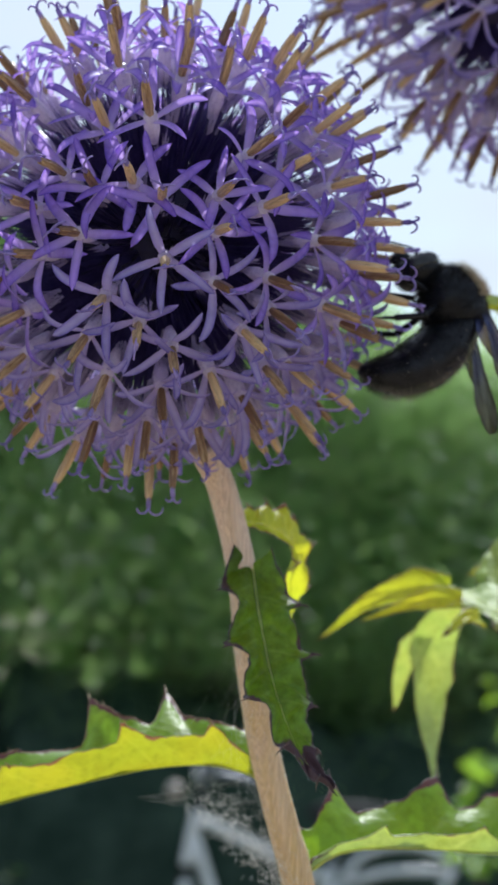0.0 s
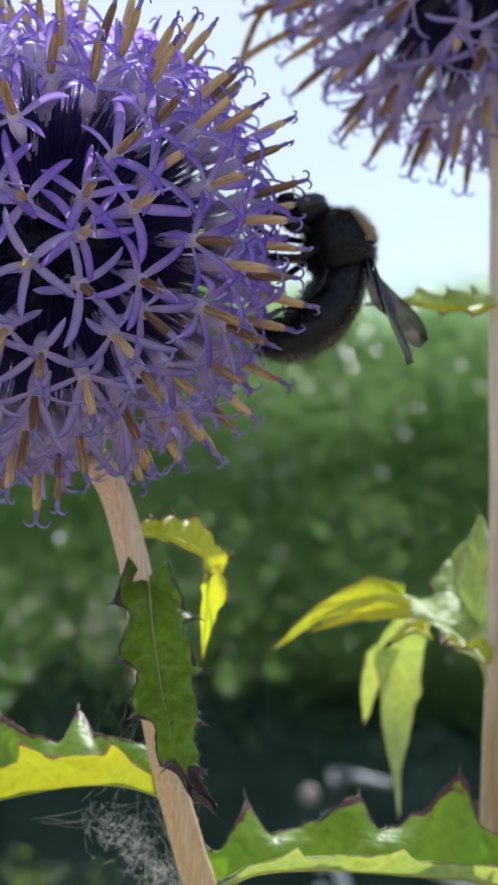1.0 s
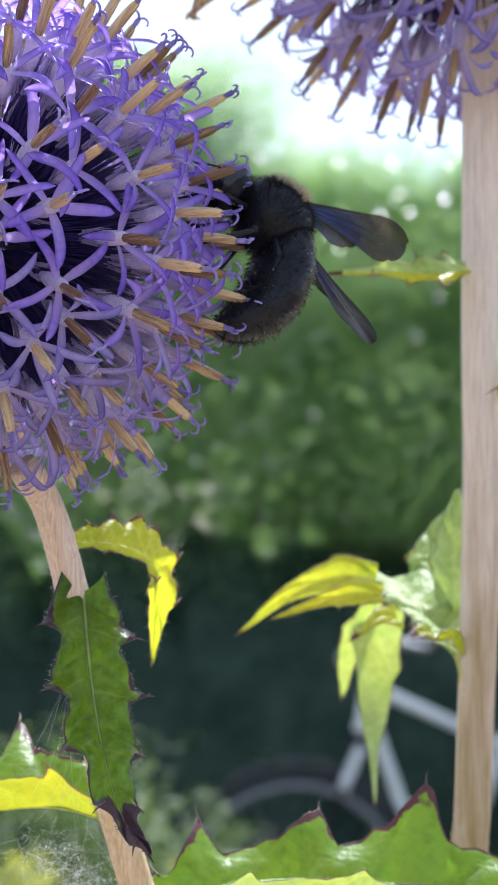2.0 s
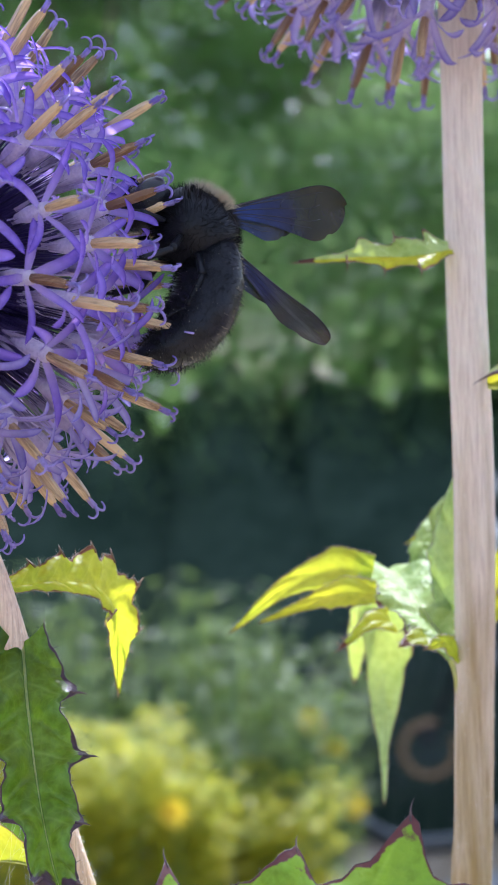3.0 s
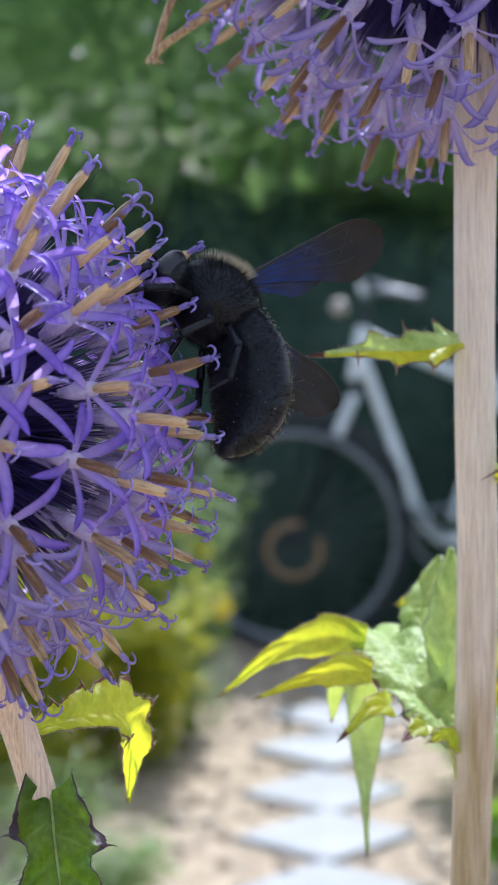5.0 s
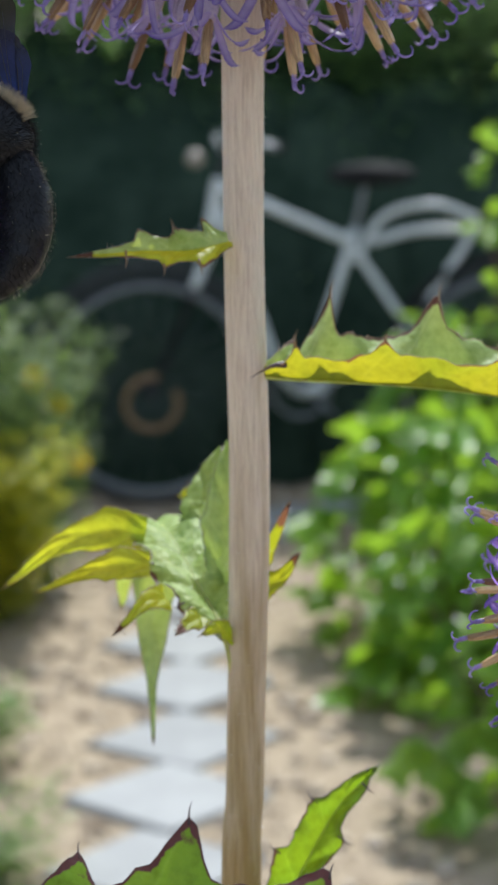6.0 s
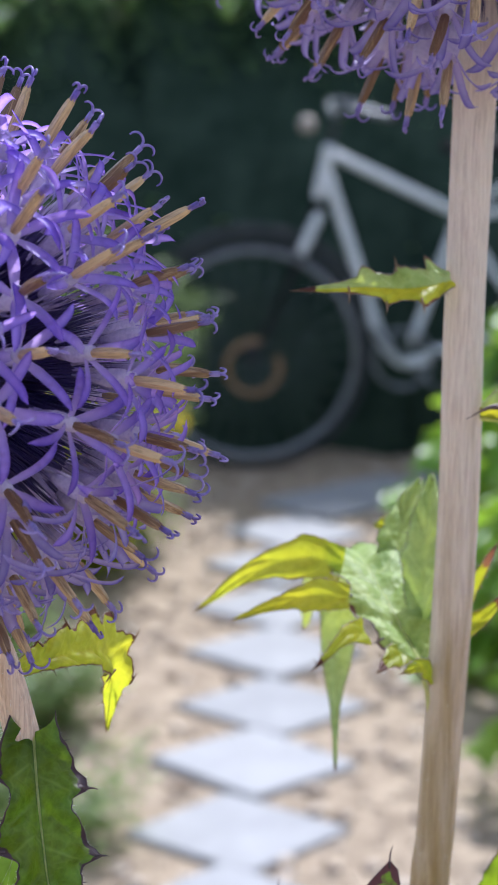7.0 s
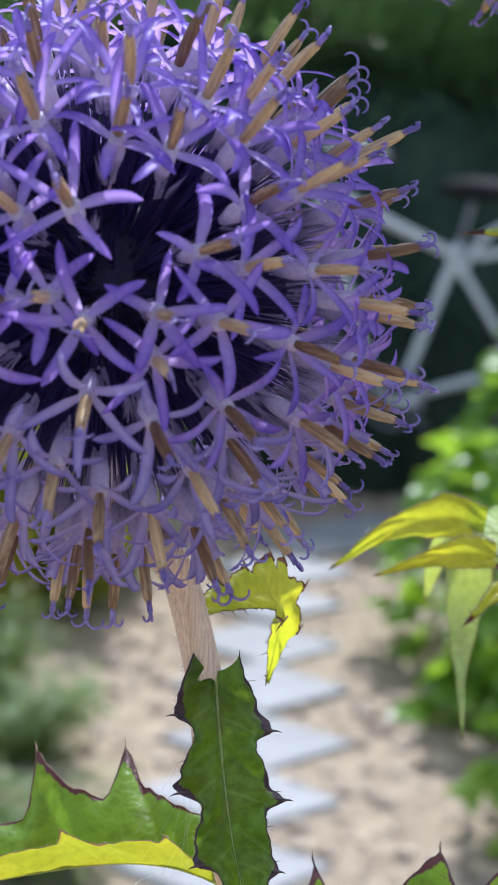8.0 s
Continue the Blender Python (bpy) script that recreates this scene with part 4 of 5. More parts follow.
def bicycle():
    """A pale city bicycle standing before the hedge."""
    Y = 6.3
    root = thing("bicycle", "pale silver-white city bicycle parked before the hedge", "bicycle", "", pose(0.9, Y, 0))

    def wheel(x, z, rad):
        bm = bmesh.new()
        ring(bm, x, Y, z, rad - 0.014, 0.014)
        w = part("wheel", bm, BIKE_TYRE, root, "grey-black rubber tyre")
        bm = bmesh.new()
        ring(bm, x, Y, z, rad - 0.042, 0.011)
        part("rim", bm, BIKE_RIM, w, "grey metal rim")
        bm = bmesh.new()
        for k in range(28):
            a = 2 * math.pi * k / 28
            tube(bm, [(x + 0.02 * math.cos(a), Y + (0.03 if k % 2 else -0.03), z + 0.02 * math.sin(a)), (x + (rad - 0.045) * math.cos(a), Y, z + (rad - 0.045) * math.sin(a))], [0.0011, 0.0011], n=4)
        part("spokes", bm, BIKE_RIM, w)
        bm = bmesh.new()
        tube(bm, [(x, Y - 0.05, z), (x, Y + 0.05, z)], [0.022, 0.022], n=10)
        part("hub", bm, BIKE_TYRE, w)
        return w

    def ring(bm, x, y, z, rad, thick, a0=0.0, a1=2 * math.pi, flat=1.0):
        n = 48
        closed = a1 - a0 > 6.28
        pts = [(x + rad * math.cos(a0 + (a1 - a0) * k / n), y, z + rad * math.sin(a0 + (a1 - a0) * k / n)) for k in range(n + 1)]
        tube(bm, pts, [thick, thick], n=8, cap=not closed)

    front, rear, R = (0.365, 0.345), (1.42, 0.345), 0.345
    wf = wheel(*front, R)
    wheel(*rear, R)
    bm = bmesh.new()
    ring(bm, front[0], Y - 0.06, front[1] - 0.03, 0.076, 0.010, radians(75), radians(385))
    part("brake_ring", bm, BIKE_BRASS, wf, "tan metal ring at the hub")

    def bar(name, pts, r0, r1=None, material=BIKE_PAINT):
        bm = bmesh.new()
        tube(bm, spline(pts, 10), [r0 * 0.66, (r1 or r0) * 0.66], n=10)
        return part(name, bm, material, root)

    bar("head_tube", [(0.575, Y, 0.955), (0.545, Y, 0.80)], 0.028)
    bar("fork", [(0.545, Y, 0.80), (0.50, Y, 0.645), (0.42, Y, 0.45), (0.365, Y, 0.345)], 0.020, 0.012, BIKE_BLACK)
    bar("fork_crown", [(0.55, Y - 0.01, 0.76), (0.497, Y - 0.01, 0.64)], 0.024)
    bar("top_tube", [(0.585, Y, 0.93), (0.95, Y, 0.765)], 0.024)
    bar("down_tube", [(0.57, Y, 0.87), (0.735, Y, 0.40)], 0.026)
    bar("seat_tube", [(0.97, Y, 0.80), (0.83, Y, 0.38)], 0.023)
    bar("bottom_tube", [(0.735, Y, 0.40), (0.80, Y, 0.33), (0.88, Y, 0.335)], 0.028)
    bar("chain_stay", [(0.86, Y, 0.35), (1.15, Y, 0.42), (1.42, Y, 0.345)], 0.020)
    bar("seat_stay", [(0.95, Y, 0.765), (1.13, Y, 0.50), (1.16, Y, 0.46)], 0.018)
    bar("rack_stay", [(1.13, Y, 0.50), (1.33, Y, 0.80)], 0.018)
    bar("carrier", [(0.97, Y, 0.70), (1.05, Y, 0.83), (1.20, Y, 0.865), (1.33, Y, 0.82)], 0.018)
    bar("carrier_deck", [(1.02, Y, 0.76), (1.15, Y, 0.79), (1.33, Y, 0.79)], 0.020)
    bar("seat_post", [(0.97, Y, 0.80), (1.0, Y, 0.93)], 0.014, material=BIKE_RIM)
    bm = bmesh.new()
    ball(bm, (1.02, Y, 0.955), (0.13, 0.07, 0.035), u=16, v=8, shape=lambda p: Vector((p.x, p.y * (0.55 + 0.45 * max(0, p.x)) if p.x < 0 else p.y, p.z)))
    part("saddle", bm, BIKE_BLACK, root, "black saddle")
    bar("stem_post", [(0.575, Y, 0.955), (0.59, Y, 1.03)], 0.016, material=BIKE_TYRE)
    bm = bmesh.new()
    tube(bm, spline([(0.72, Y - 0.27, 1.05), (0.60, Y - 0.25, 1.07), (0.585, Y, 1.035), (0.60, Y + 0.25, 1.07), (0.72, Y + 0.27, 1.05)], 24), [0.011, 0.011], n=8)
    part("handlebar", bm, BIKE_RIM, root)
    for s in (-1, 1):
        bar("grip", [(0.64, Y + 0.262 * s, 1.062), (0.74, Y + 0.272 * s, 1.047)], 0.016, material=BIKE_BLACK)
    bm = bmesh.new()
    ball(bm, (0.507, Y - 0.02, 1.012), (0.026, 0.024, 0.026), u=12, v=8)
    part("lamp", bm, BIKE_LAMP, root, "round tan-grey lamp")
    bm = bmesh.new()
    ring(bm, 0.80, Y - 0.05, 0.345, 0.085, 0.006)
    part("chainring", bm, BIKE_RIM, root)
    for s in (-1, 1):
        bar("crank", [(0.80, Y + 0.06 * s, 0.345), (0.80 + 0.12 * s, Y + 0.08 * s, 0.345 - 0.11 * s)], 0.010, material=BIKE_RIM)
    bm = bmesh.new()
    ring(bm, rear[0], Y, rear[1], R + 0.02, 0.014, radians(10), radians(170))
    part("mudguard", bm, BIKE_BLACK, root)
    bm = bmesh.new()
    ring(bm, front[0], Y, front[1], R + 0.02, 0.015, radians(20), radians(160))
    part("mudguard", bm, BIKE_TYRE, root, "dark grey mudguard")


# ---- the bee ----
def bee():
    r = random.Random(3)
    root = thing("carpenter_bee", "large glossy blue-black carpenter bee with tawny thorax hair", "bee")

    def hairs(name, centre, radii, count, length, material, parent, keep=lambda p: True, thick=0.045, label=""):
        bm = bmesh.new()
        for _ in range(count):
            while True:
                p = Vector((r.gauss(0, 1), r.gauss(0, 1), r.gauss(0, 1))).normalized()
                if keep(p):
                    break
            b = Vector((p.x * radii[0], p.y * radii[1], p.z * radii[2])) + Vector(centre)
            d = (Vector((p.x / radii[0], p.y / radii[1], p.z / radii[2])).normalized() + Vector((r.uniform(-0.45, 0.25), r.uniform(-0.35, 0.35), r.uniform(-0.35, 0.35)))).normalized()
            spike(bm, b * MM, (b + d * length * r.uniform(0.5, 1.2)) * MM, thick * MM)
        return part(name, bm, material, parent, label, smooth=False)

    bm = bmesh.new()
    ball(bm, (0, 0, 0), (4.7 * MM, 4.3 * MM, 4.1 * MM), u=24, v=16, shape=lambda p: p * (1 + 0.03 * math.sin(p.x * 9)))
    thorax = part("thorax", bm, CHITIN, root)
    hairs("thorax_hair", (0, 0, 0), (4.6, 4.2, 4.0), 7000, 0.9, BEE_HAIR, thorax, lambda p: p.z < 0.6 or p.x < 0.0, 0.022, label="short black hair")
    hairs("back_hair", (0, 0, 0), (4.6, 4.2, 4.0), 2400, 1.3, BEE_TAWNY, thorax, lambda p: p.z > 0.55 and p.x > -0.15, 0.022, label="tawny velvety hair")
    bm = bmesh.new()
    ball(bm, (5.2 * MM, 0, -2.3 * MM), (2.1 * MM, 3.2 * MM, 2.9 * MM), u=20, v=12, shape=lambda p: Vector((p.x * (1 - 0.15 * p.z), p.y, p.z)))
    head = part("head", bm, CHITIN, root)
    hairs("face_hair", (5.2, 0, -2.3), (2.1, 3.2, 2.9), 1500, 0.6, BEE_HAIR, head, thick=0.02)
    for s in (-1, 1):
        bm = bmesh.new()
        ball(bm, (5.8 * MM, 2.35 * s * MM, -2.2 * MM), (1.15 * MM, 0.85 * MM, 2.1 * MM), u=14, v=10)
        part("eye", bm, BEE_EYE, head, "smooth dark compound eye")
        bm = bmesh.new()
        tube(bm, [Vector(q) * MM for q in spline([(6.9, 0.9 * s, -1.8), (7.9, 1.2 * s, -2.0), (8.6, 1.6 * s, -3.0), (9.0 + 0.7 * s, 2.0 * s, -4.8), (9.2 + 1.2 * s, 2.4 * s, -6.6)], 16)], [0.17 * MM, 0.12 * MM, 0.12 * MM, 0.13 * MM, 0.11 * MM], n=7)
        part("antenna", bm, CHITIN, head)
        bm = bmesh.new()
        tube(bm, [Vector(q) * MM for q in spline([(7.2, 1.3 * s, -3.3), (7.9, 0.9 * s, -4.5), (7.7, 0.15 * s, -5.0)], 8)], [0.55 * MM, 0.4 * MM, 0.12 * MM], n=7)
        part("mandible", bm, CHITIN, head)
    bm = bmesh.new()
    tube(bm, [Vector(q) * MM for q in spline([(6.9, 0, -3.2), (6.9, 0, -5.6), (7.6, 0, -8.2)], 10)], [0.42 * MM, 0.25 * MM, 0.1 * MM], n=7)
    part("tongue", bm, CHITIN, head)
    # abdomen of six overlapping rings, bent under
    bm = bmesh.new()
    line = spline([(0.4, 0, 0.0), (-3.5, 0, -0.2), (-7.5, 0, -1.0), (-11.2, 0, -2.8), (-13.4, 0, -5.4), (-14.6, 0, -8.4)], 36)
    prof = [1.5, 2.5, 3.4, 3.95, 4.1, 4.0, 3.6, 2.9, 2.0, 0.7]
    rings = tube(bm, [p * MM for p in line], [q * MM for q in prof], n=24, flat=0.9)
    for i, ringv in enumerate(rings):
        c = sum((v.co for v in ringv), Vector()) / 24
        k = 1.0 + 0.035 * (1 - ((i / 6) % 1.0)) - 0.02
        for v in ringv:
            o = (v.co - c) * k
            v.co = c + Vector((o.x * 0.86, o.y * 1.26, o.z * 0.86))       # flatter from back to belly than across
    abdomen = part("abdomen", bm, CHITIN, root, "glossy black ringed abdomen")
    hb, pol, tan = bmesh.new(), bmesh.new(), bmesh.new()
    for _ in range(5200):
        i = r.randrange(3, 36)
        j = r.random()
        c, rad = line[i - 1].lerp(line[i], j), lerp_list(prof, (i - 1 + j) / 36)
        t = (line[min(i + 1, 36)] - line[i - 1]).normalized()
        sd = Vector((0, 1, 0))
        upv = t.cross(sd)
        a = r.random() * 6.28
        d = sd * math.cos(a) + upv * math.sin(a)
        side = abs(math.cos(a)) > 0.6 or upv.z * math.sin(a) < 0
        if not side and r.random() < 0.35:
            continue
        b = c + Vector((d.x * 0.82, d.y * 1.19, d.z * 0.82)) * rad
        spike(hb, b * MM, (b + (d + t * r.uniform(0.2, 0.9)) * r.uniform(0.3, 0.85)) * MM, 0.03 * MM)
        if r.random() < (0.16 if d.z > 0.4 else 0.04):
            q = b + d * r.uniform(0.2, 0.7)
            ball(pol, q * MM, (r.uniform(0.015, 0.05) * MM,) * 3, u=5, v=4)
        if d.z > 0.45 and r.random() < 0.4:
            spike(tan, b * MM, (b + (d + t * r.uniform(0.1, 0.7)) * r.uniform(0.3, 0.8)) * MM, 0.022 * MM)
    part("abdomen_hair", hb, BEE_HAIR, abdomen, "black fringe of hair", smooth=False)
    part("abdomen_fringe", tan, BEE_TAWNY, abdomen, "sparse tan hairs along the back", smooth=False)
    for _ in range(60):
        p = Vector((r.gauss(0, 1), r.gauss(0, 1), r.gauss(0, 1))).normalized()
        ball(pol, Vector((p.x * 4.9, p.y * 4.5, p.z * 4.3)) * MM, (0.03 * MM,) * 3, u=5, v=4)
    part("pollen", pol, POLLEN, abdomen, "scattered pale pollen grains")
    # legs: hip, thigh, shin, foot
    for s in (-1, 1):
        for pts in (
            [(2.6, 2.2 * s, -3.2), (4.4, 4.0 * s, -5.6), (6.2, 3.6 * s, -7.6), (7.4, 2.4 * s, -9.6)],
            [(0.2, 2.8 * s, -3.4), (-0.4, 5.0 * s, -6.2), (0.8, 4.4 * s, -9.4), (1.9, 3.2 * s, -11.6)],
            [(-2.2, 2.6 * s, -3.0), (-4.2, 3.9 * s, -5.0), (-5.6, 3.2 * s, -8.2), (-4.8, 2.2 * s, -10.8)],
        ):
            bm = bmesh.new()
            for a, b, r0, r1 in ((0, 1, 0.36, 0.46), (1, 2, 0.36, 0.40), (2, 3, 0.24, 0.10)):
                tube(bm, [Vector(q) * MM for q in spline([pts[a], (Vector(pts[a]) + Vector(pts[b])) / 2, pts[b]], 6)], [r0 * MM, r1 * MM], n=8)
            lg = part("leg", bm, CHITIN, root)
            hb = bmesh.new()
            for _ in range(220):
                k = r.choice((0, 1, 1, 2))
                b = Vector(pts[k]).lerp(Vector(pts[k + 1]), r.random())
                d = Vector((r.gauss(0, 1), r.gauss(0, 1), r.gauss(0, 1))).normalized()
                spike(hb, (b + d * 0.3) * MM, (b + d * r.uniform(0.6, 1.15)) * MM, 0.025 * MM)
            part("leg_hair", hb, BEE_HAIR, lg, smooth=False)
    # wings along +x from their root; the leading edge is at +y
    wings = []
    for name, length, lead, trail, belly in (("forewing", 16.0, 1.9, 3.5, 0.66), ("hindwing", 10.5, 1.2, 2.3, 0.58)):
        bm = bmesh.new()
        n, rows = 26, []
        for i in range(n + 1):
            u = math.sin(i / n * math.pi / 2) ** 1.15            # rows crowd towards the round tip
            tip = math.sqrt(max(0.0, 1 - (max(0.0, u - 0.72) / 0.28) ** 2))
            hi = (0.45 + lead * u ** 0.9) * tip - 0.5 * (1 - tip)
            swell = (u / belly) ** 1.5 if u < belly else 1 - 0.18 * ((u - belly) / (1 - belly)) ** 2
            lo = -(0.4 + trail * swell) * tip * (1 - 0.10 * math.exp(-((u - 0.80) / 0.03) ** 2)) - 0.5 * (1 - tip)
            rows.append([bm.verts.new(Vector((length * u, lo + (hi - lo) * q / 8, 0.16 * math.sin(u * 8 + q * 0.9) * u + 0.10 * math.sin(q * 2.4) * u + 0.6 * u * u * (q / 8 - 0.5))) * MM) for q in range(9)])
        for a, b in zip(rows, rows[1:]):
            for q in range(8):
                bm.faces.new((a[q], b[q], b[q + 1], a[q + 1]))
        lines = []
        for q, reach, thick in ((8, 0.9, 0.16), (7, 0.66, 0.11), (5, 0.62, 0.07), (3, 0.58, 0.06), (2, 0.5, 0.05)):
            lines.append(([rows[i][q].co.copy() for i in range(int(n * reach) + 1)], thick))
        for i, q0, q1 in ((9, 5, 8), (13, 3, 6), (15, 5, 8)):
            lines.append(([rows[i + (q - q0) // 2][q].co.copy() for q in range(q0, q1)], 0.05))
        for b2 in (bm.copy(), bm):
            wing = part(name, b2, WING, root, "smoky brown wing membrane with blue sheen at its root")
            for pts, thick in lines:
                vb = bmesh.new()
                tube(vb, pts, [thick * MM, 0.03 * MM], n=5)
                part("vein", vb, VEIN, wing)
            wings.append(wing)
    root.scale = (0.91, 0.91, 0.91)
    return root, wings, abdomen


# ---- the place ----
ground()
pebbles()
slabs()
hedge()
hedge_backing()
bicycle()
VINE = broad_leaf_mesh()
leafy_bush(0.93, 4.75, 0.52, 0.30, 210, 21, 0.105, VINE, "low broad-leaved green bush beside the path, sunlit")
leafy_bush(1.20, 5.7, 0.62, 0.32, 140, 22, 0.115, VINE, "broad-leaved green bush before the bicycle's rear wheel")
leafy_bush(1.02, 4.1, 1.35, 0.22, 200, 23, 0.06, VINE, "tall slender green shrub with small round leaves")
leafy_bush(0.88, 4.2, 0.40, 0.22, 140, 25, 0.10, VINE, "low spreading green bush with broad leaves over the gravel")
leafy_bush(0.88, 3.5, 0.40, 0.23, 70, 24, 0.10, VINE, "low green bush on the path's edge")
for i, (x, y, h, b) in enumerate([(-0.24, 4.9, 0.58, True), (-0.40, 4.7, 0.64, True), (-0.58, 4.9, 0.60, True), (0.0, 5.2, 0.85, False), (-0.20, 5.3, 0.88, False), (-0.42, 5.4, 0.82, False), (-0.7, 5.0, 0.7, True), (-0.30, 4.75, 0.50, True), (-0.5, 4.7, 0.5, True), (-0.16, 5.05, 0.42, True), (-0.13, 5.15, 0.78, False), (0.05, 5.3, 0.66, False), (-0.06, 5.0, 0.45, True), (-0.62, 5.5, 0.9, False), (-0.9, 5.2, 0.8, False)]):
    feather_herb(x, y, h, 40 + i, b)
for x, y, z in ((0.085, 5.3, 0.47), (0.03, 5.35, 0.53), (0.13, 5.4, 0.31), (-0.27, 4.6, 0.45), (-0.05, 5.1, 0.36)):
    yellow_flower(x, y, z)
for i, (x, y, h) in enumerate([(-0.16, 3.9, 0.14), (-0.22, 4.3, 0.16), (-0.10, 3.3, 0.12), (-0.30, 3.6, 0.16)]):
    feather_herb(x, y, h, 70 + i, False)

# the thistle with the bee; where its most visible florets stand, as degrees round from the front and up
SPOTS = [(-4, 20), (17, 15), (11, 2), (-3, 0), (9, -22), (25, -16), (-1, 35), (16, 32), (-16, 38), (4, 47), (35, 24), (25, 44), (42, -5), (31, 11), (-9, -32), (15, -45), (-23, 51), (-25, 72), (25, 62), (59, 66), (54, -11), (47, -22), (48, 24), (61, 5), (48, -39), (70, -11), (43, 46), (51, 12), (56, -61), (-11, 8), (75, 22), (85, 7), (89, 31), (75, -34), (-1, -15), (-20, -25), (-23, -11), (-18, 18), (-22, -48), (-7, -66), (-90, -72), (-29, -36)]
SPOTS = [(math.sin(radians(a)) * math.cos(radians(b)), -math.cos(radians(a)) * math.cos(radians(b)), math.sin(radians(b))) for a, b in SPOTS]
thistle = thing("globe_thistle", "violet globe thistle in full bloom on a tan stem", "flower", "globe thistles", pose(0.036, 0.022, 0))
stem(thistle, [(2.0, 0.5, 1305), (4.6, 3, 1300.5), (7.2, 4, 1291), (8.8, 6.5, 1281), (10.6, 9.5, 1272), (13.2, 10.5, 1263), (15.2, 11, 1256), (22, 12, 1225), (31, 18, 1000), (36, 22, 0)], [1.6, 1.6, 1.65, 1.9, 1.75, 1.7, 1.8, 1.9, 2.6, 3.5, 4.5], 1, STEM_ROSY)
flower_head(thistle, (-0.0032, 0, 1.3272), 29.6, 205, 4, Vector((0.17, 0.08, -1)).normalized(), first=SPOTS, k=1.05)
leaf(thistle, [(8.0, 3.0, 1292.5), (8.9, -0.5, 1285), (10.2, -4.5, 1278), (12.2, -9.5, 1272), (15.0, -13.5, 1268.5)], (0.15, -0.8, 0.6), [3.6, 4.9, 5.2, 5.0, 3.8, 2.4, 1.3, 0.3], 5, fold=18, material=LEAF_DARK, horn=1.7, stain=0.9, dusk=0.60, depth=0.30, spine=1.1, wave=1.35, quilt=1.1, seed=2, label="dark green spiny leaf hanging in front of the stem")
leaf(thistle, [(6.2, 6, 1297.4), (10.0, 11, 1297.5), (13.8, 17, 1296.4), (15.2, 22.5, 1292.8), (14.6, 28.5, 1284.4)], (0.3, -0.9, 0.45), [1.0, 1.7, 2.3, 2.8, 3.2, 3.0, 1.6, 0.15], 6, fold=8, depth=0.36, spine=1.1, seed=3, onesided=(1.25, 0.9), sharp=2.0, shift=0.15, stain=0.35, dusk=0.95, quilt=0.6, ridge=False, teeth=([(0.16, 0.7), (0.33, 1.0), (0.47, 1.2), (0.60, 1.35), (0.71, 1.0), (0.82, 0.8)], [(0.62, 0.5)]), label="small yellow-green backlit leaf with prickly edge")
# light put into each half's colour: yellow lit-through near half, green far half
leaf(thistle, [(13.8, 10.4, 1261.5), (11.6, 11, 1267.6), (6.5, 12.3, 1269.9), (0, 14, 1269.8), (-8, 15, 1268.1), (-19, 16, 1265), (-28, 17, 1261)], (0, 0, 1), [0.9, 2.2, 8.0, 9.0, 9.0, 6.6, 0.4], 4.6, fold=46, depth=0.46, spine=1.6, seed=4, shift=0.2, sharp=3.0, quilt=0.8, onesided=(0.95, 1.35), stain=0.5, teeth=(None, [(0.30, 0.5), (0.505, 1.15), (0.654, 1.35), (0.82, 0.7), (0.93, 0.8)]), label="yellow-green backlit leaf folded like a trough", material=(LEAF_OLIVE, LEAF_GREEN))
# here too the halves' colours stand for how light meets each
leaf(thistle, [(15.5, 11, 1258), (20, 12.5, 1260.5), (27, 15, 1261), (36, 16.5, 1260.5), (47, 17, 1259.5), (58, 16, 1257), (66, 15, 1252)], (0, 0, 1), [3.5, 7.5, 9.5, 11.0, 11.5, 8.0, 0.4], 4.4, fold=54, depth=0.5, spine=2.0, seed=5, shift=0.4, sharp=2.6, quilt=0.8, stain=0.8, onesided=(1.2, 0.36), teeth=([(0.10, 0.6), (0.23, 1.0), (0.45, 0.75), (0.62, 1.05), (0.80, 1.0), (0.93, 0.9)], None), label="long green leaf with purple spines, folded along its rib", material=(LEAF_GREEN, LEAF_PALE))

# its neighbour
neighbour = thing("globe_thistle", "larger violet globe thistle on a thick pale stem", "flower", "globe thistles", pose(0.05, 0.048, 0))
stem(neighbour, [(53.9, 46, 1366), (53.6, 46, 1348), (53.4, 46, 1326), (53.6, 46, 1306), (53.2, 46, 1288), (52.5, 46, 1268), (51.5, 46, 1230), (50, 47, 1000), (50, 48, 0)], [2.7, 2.3, 2.2, 2.25, 2.3, 2.2, 2.2, 2.5, 3.5, 4.5], 2)
flower_head(neighbour, (0.0538, 0.046, 1.3828), 37.6, 240, 9, Vector((0, 0, -1)), pale_from=0.15, k=1.12)
# halves of these two leaves take light into their colour, yellower where it passes
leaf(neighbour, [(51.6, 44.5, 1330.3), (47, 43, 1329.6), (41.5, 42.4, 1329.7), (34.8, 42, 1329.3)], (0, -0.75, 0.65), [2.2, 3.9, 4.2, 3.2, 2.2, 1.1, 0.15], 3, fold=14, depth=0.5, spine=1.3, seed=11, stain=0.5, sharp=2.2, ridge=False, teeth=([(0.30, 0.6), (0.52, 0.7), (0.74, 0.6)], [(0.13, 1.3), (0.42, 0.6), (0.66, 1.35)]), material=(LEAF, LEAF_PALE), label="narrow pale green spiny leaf")
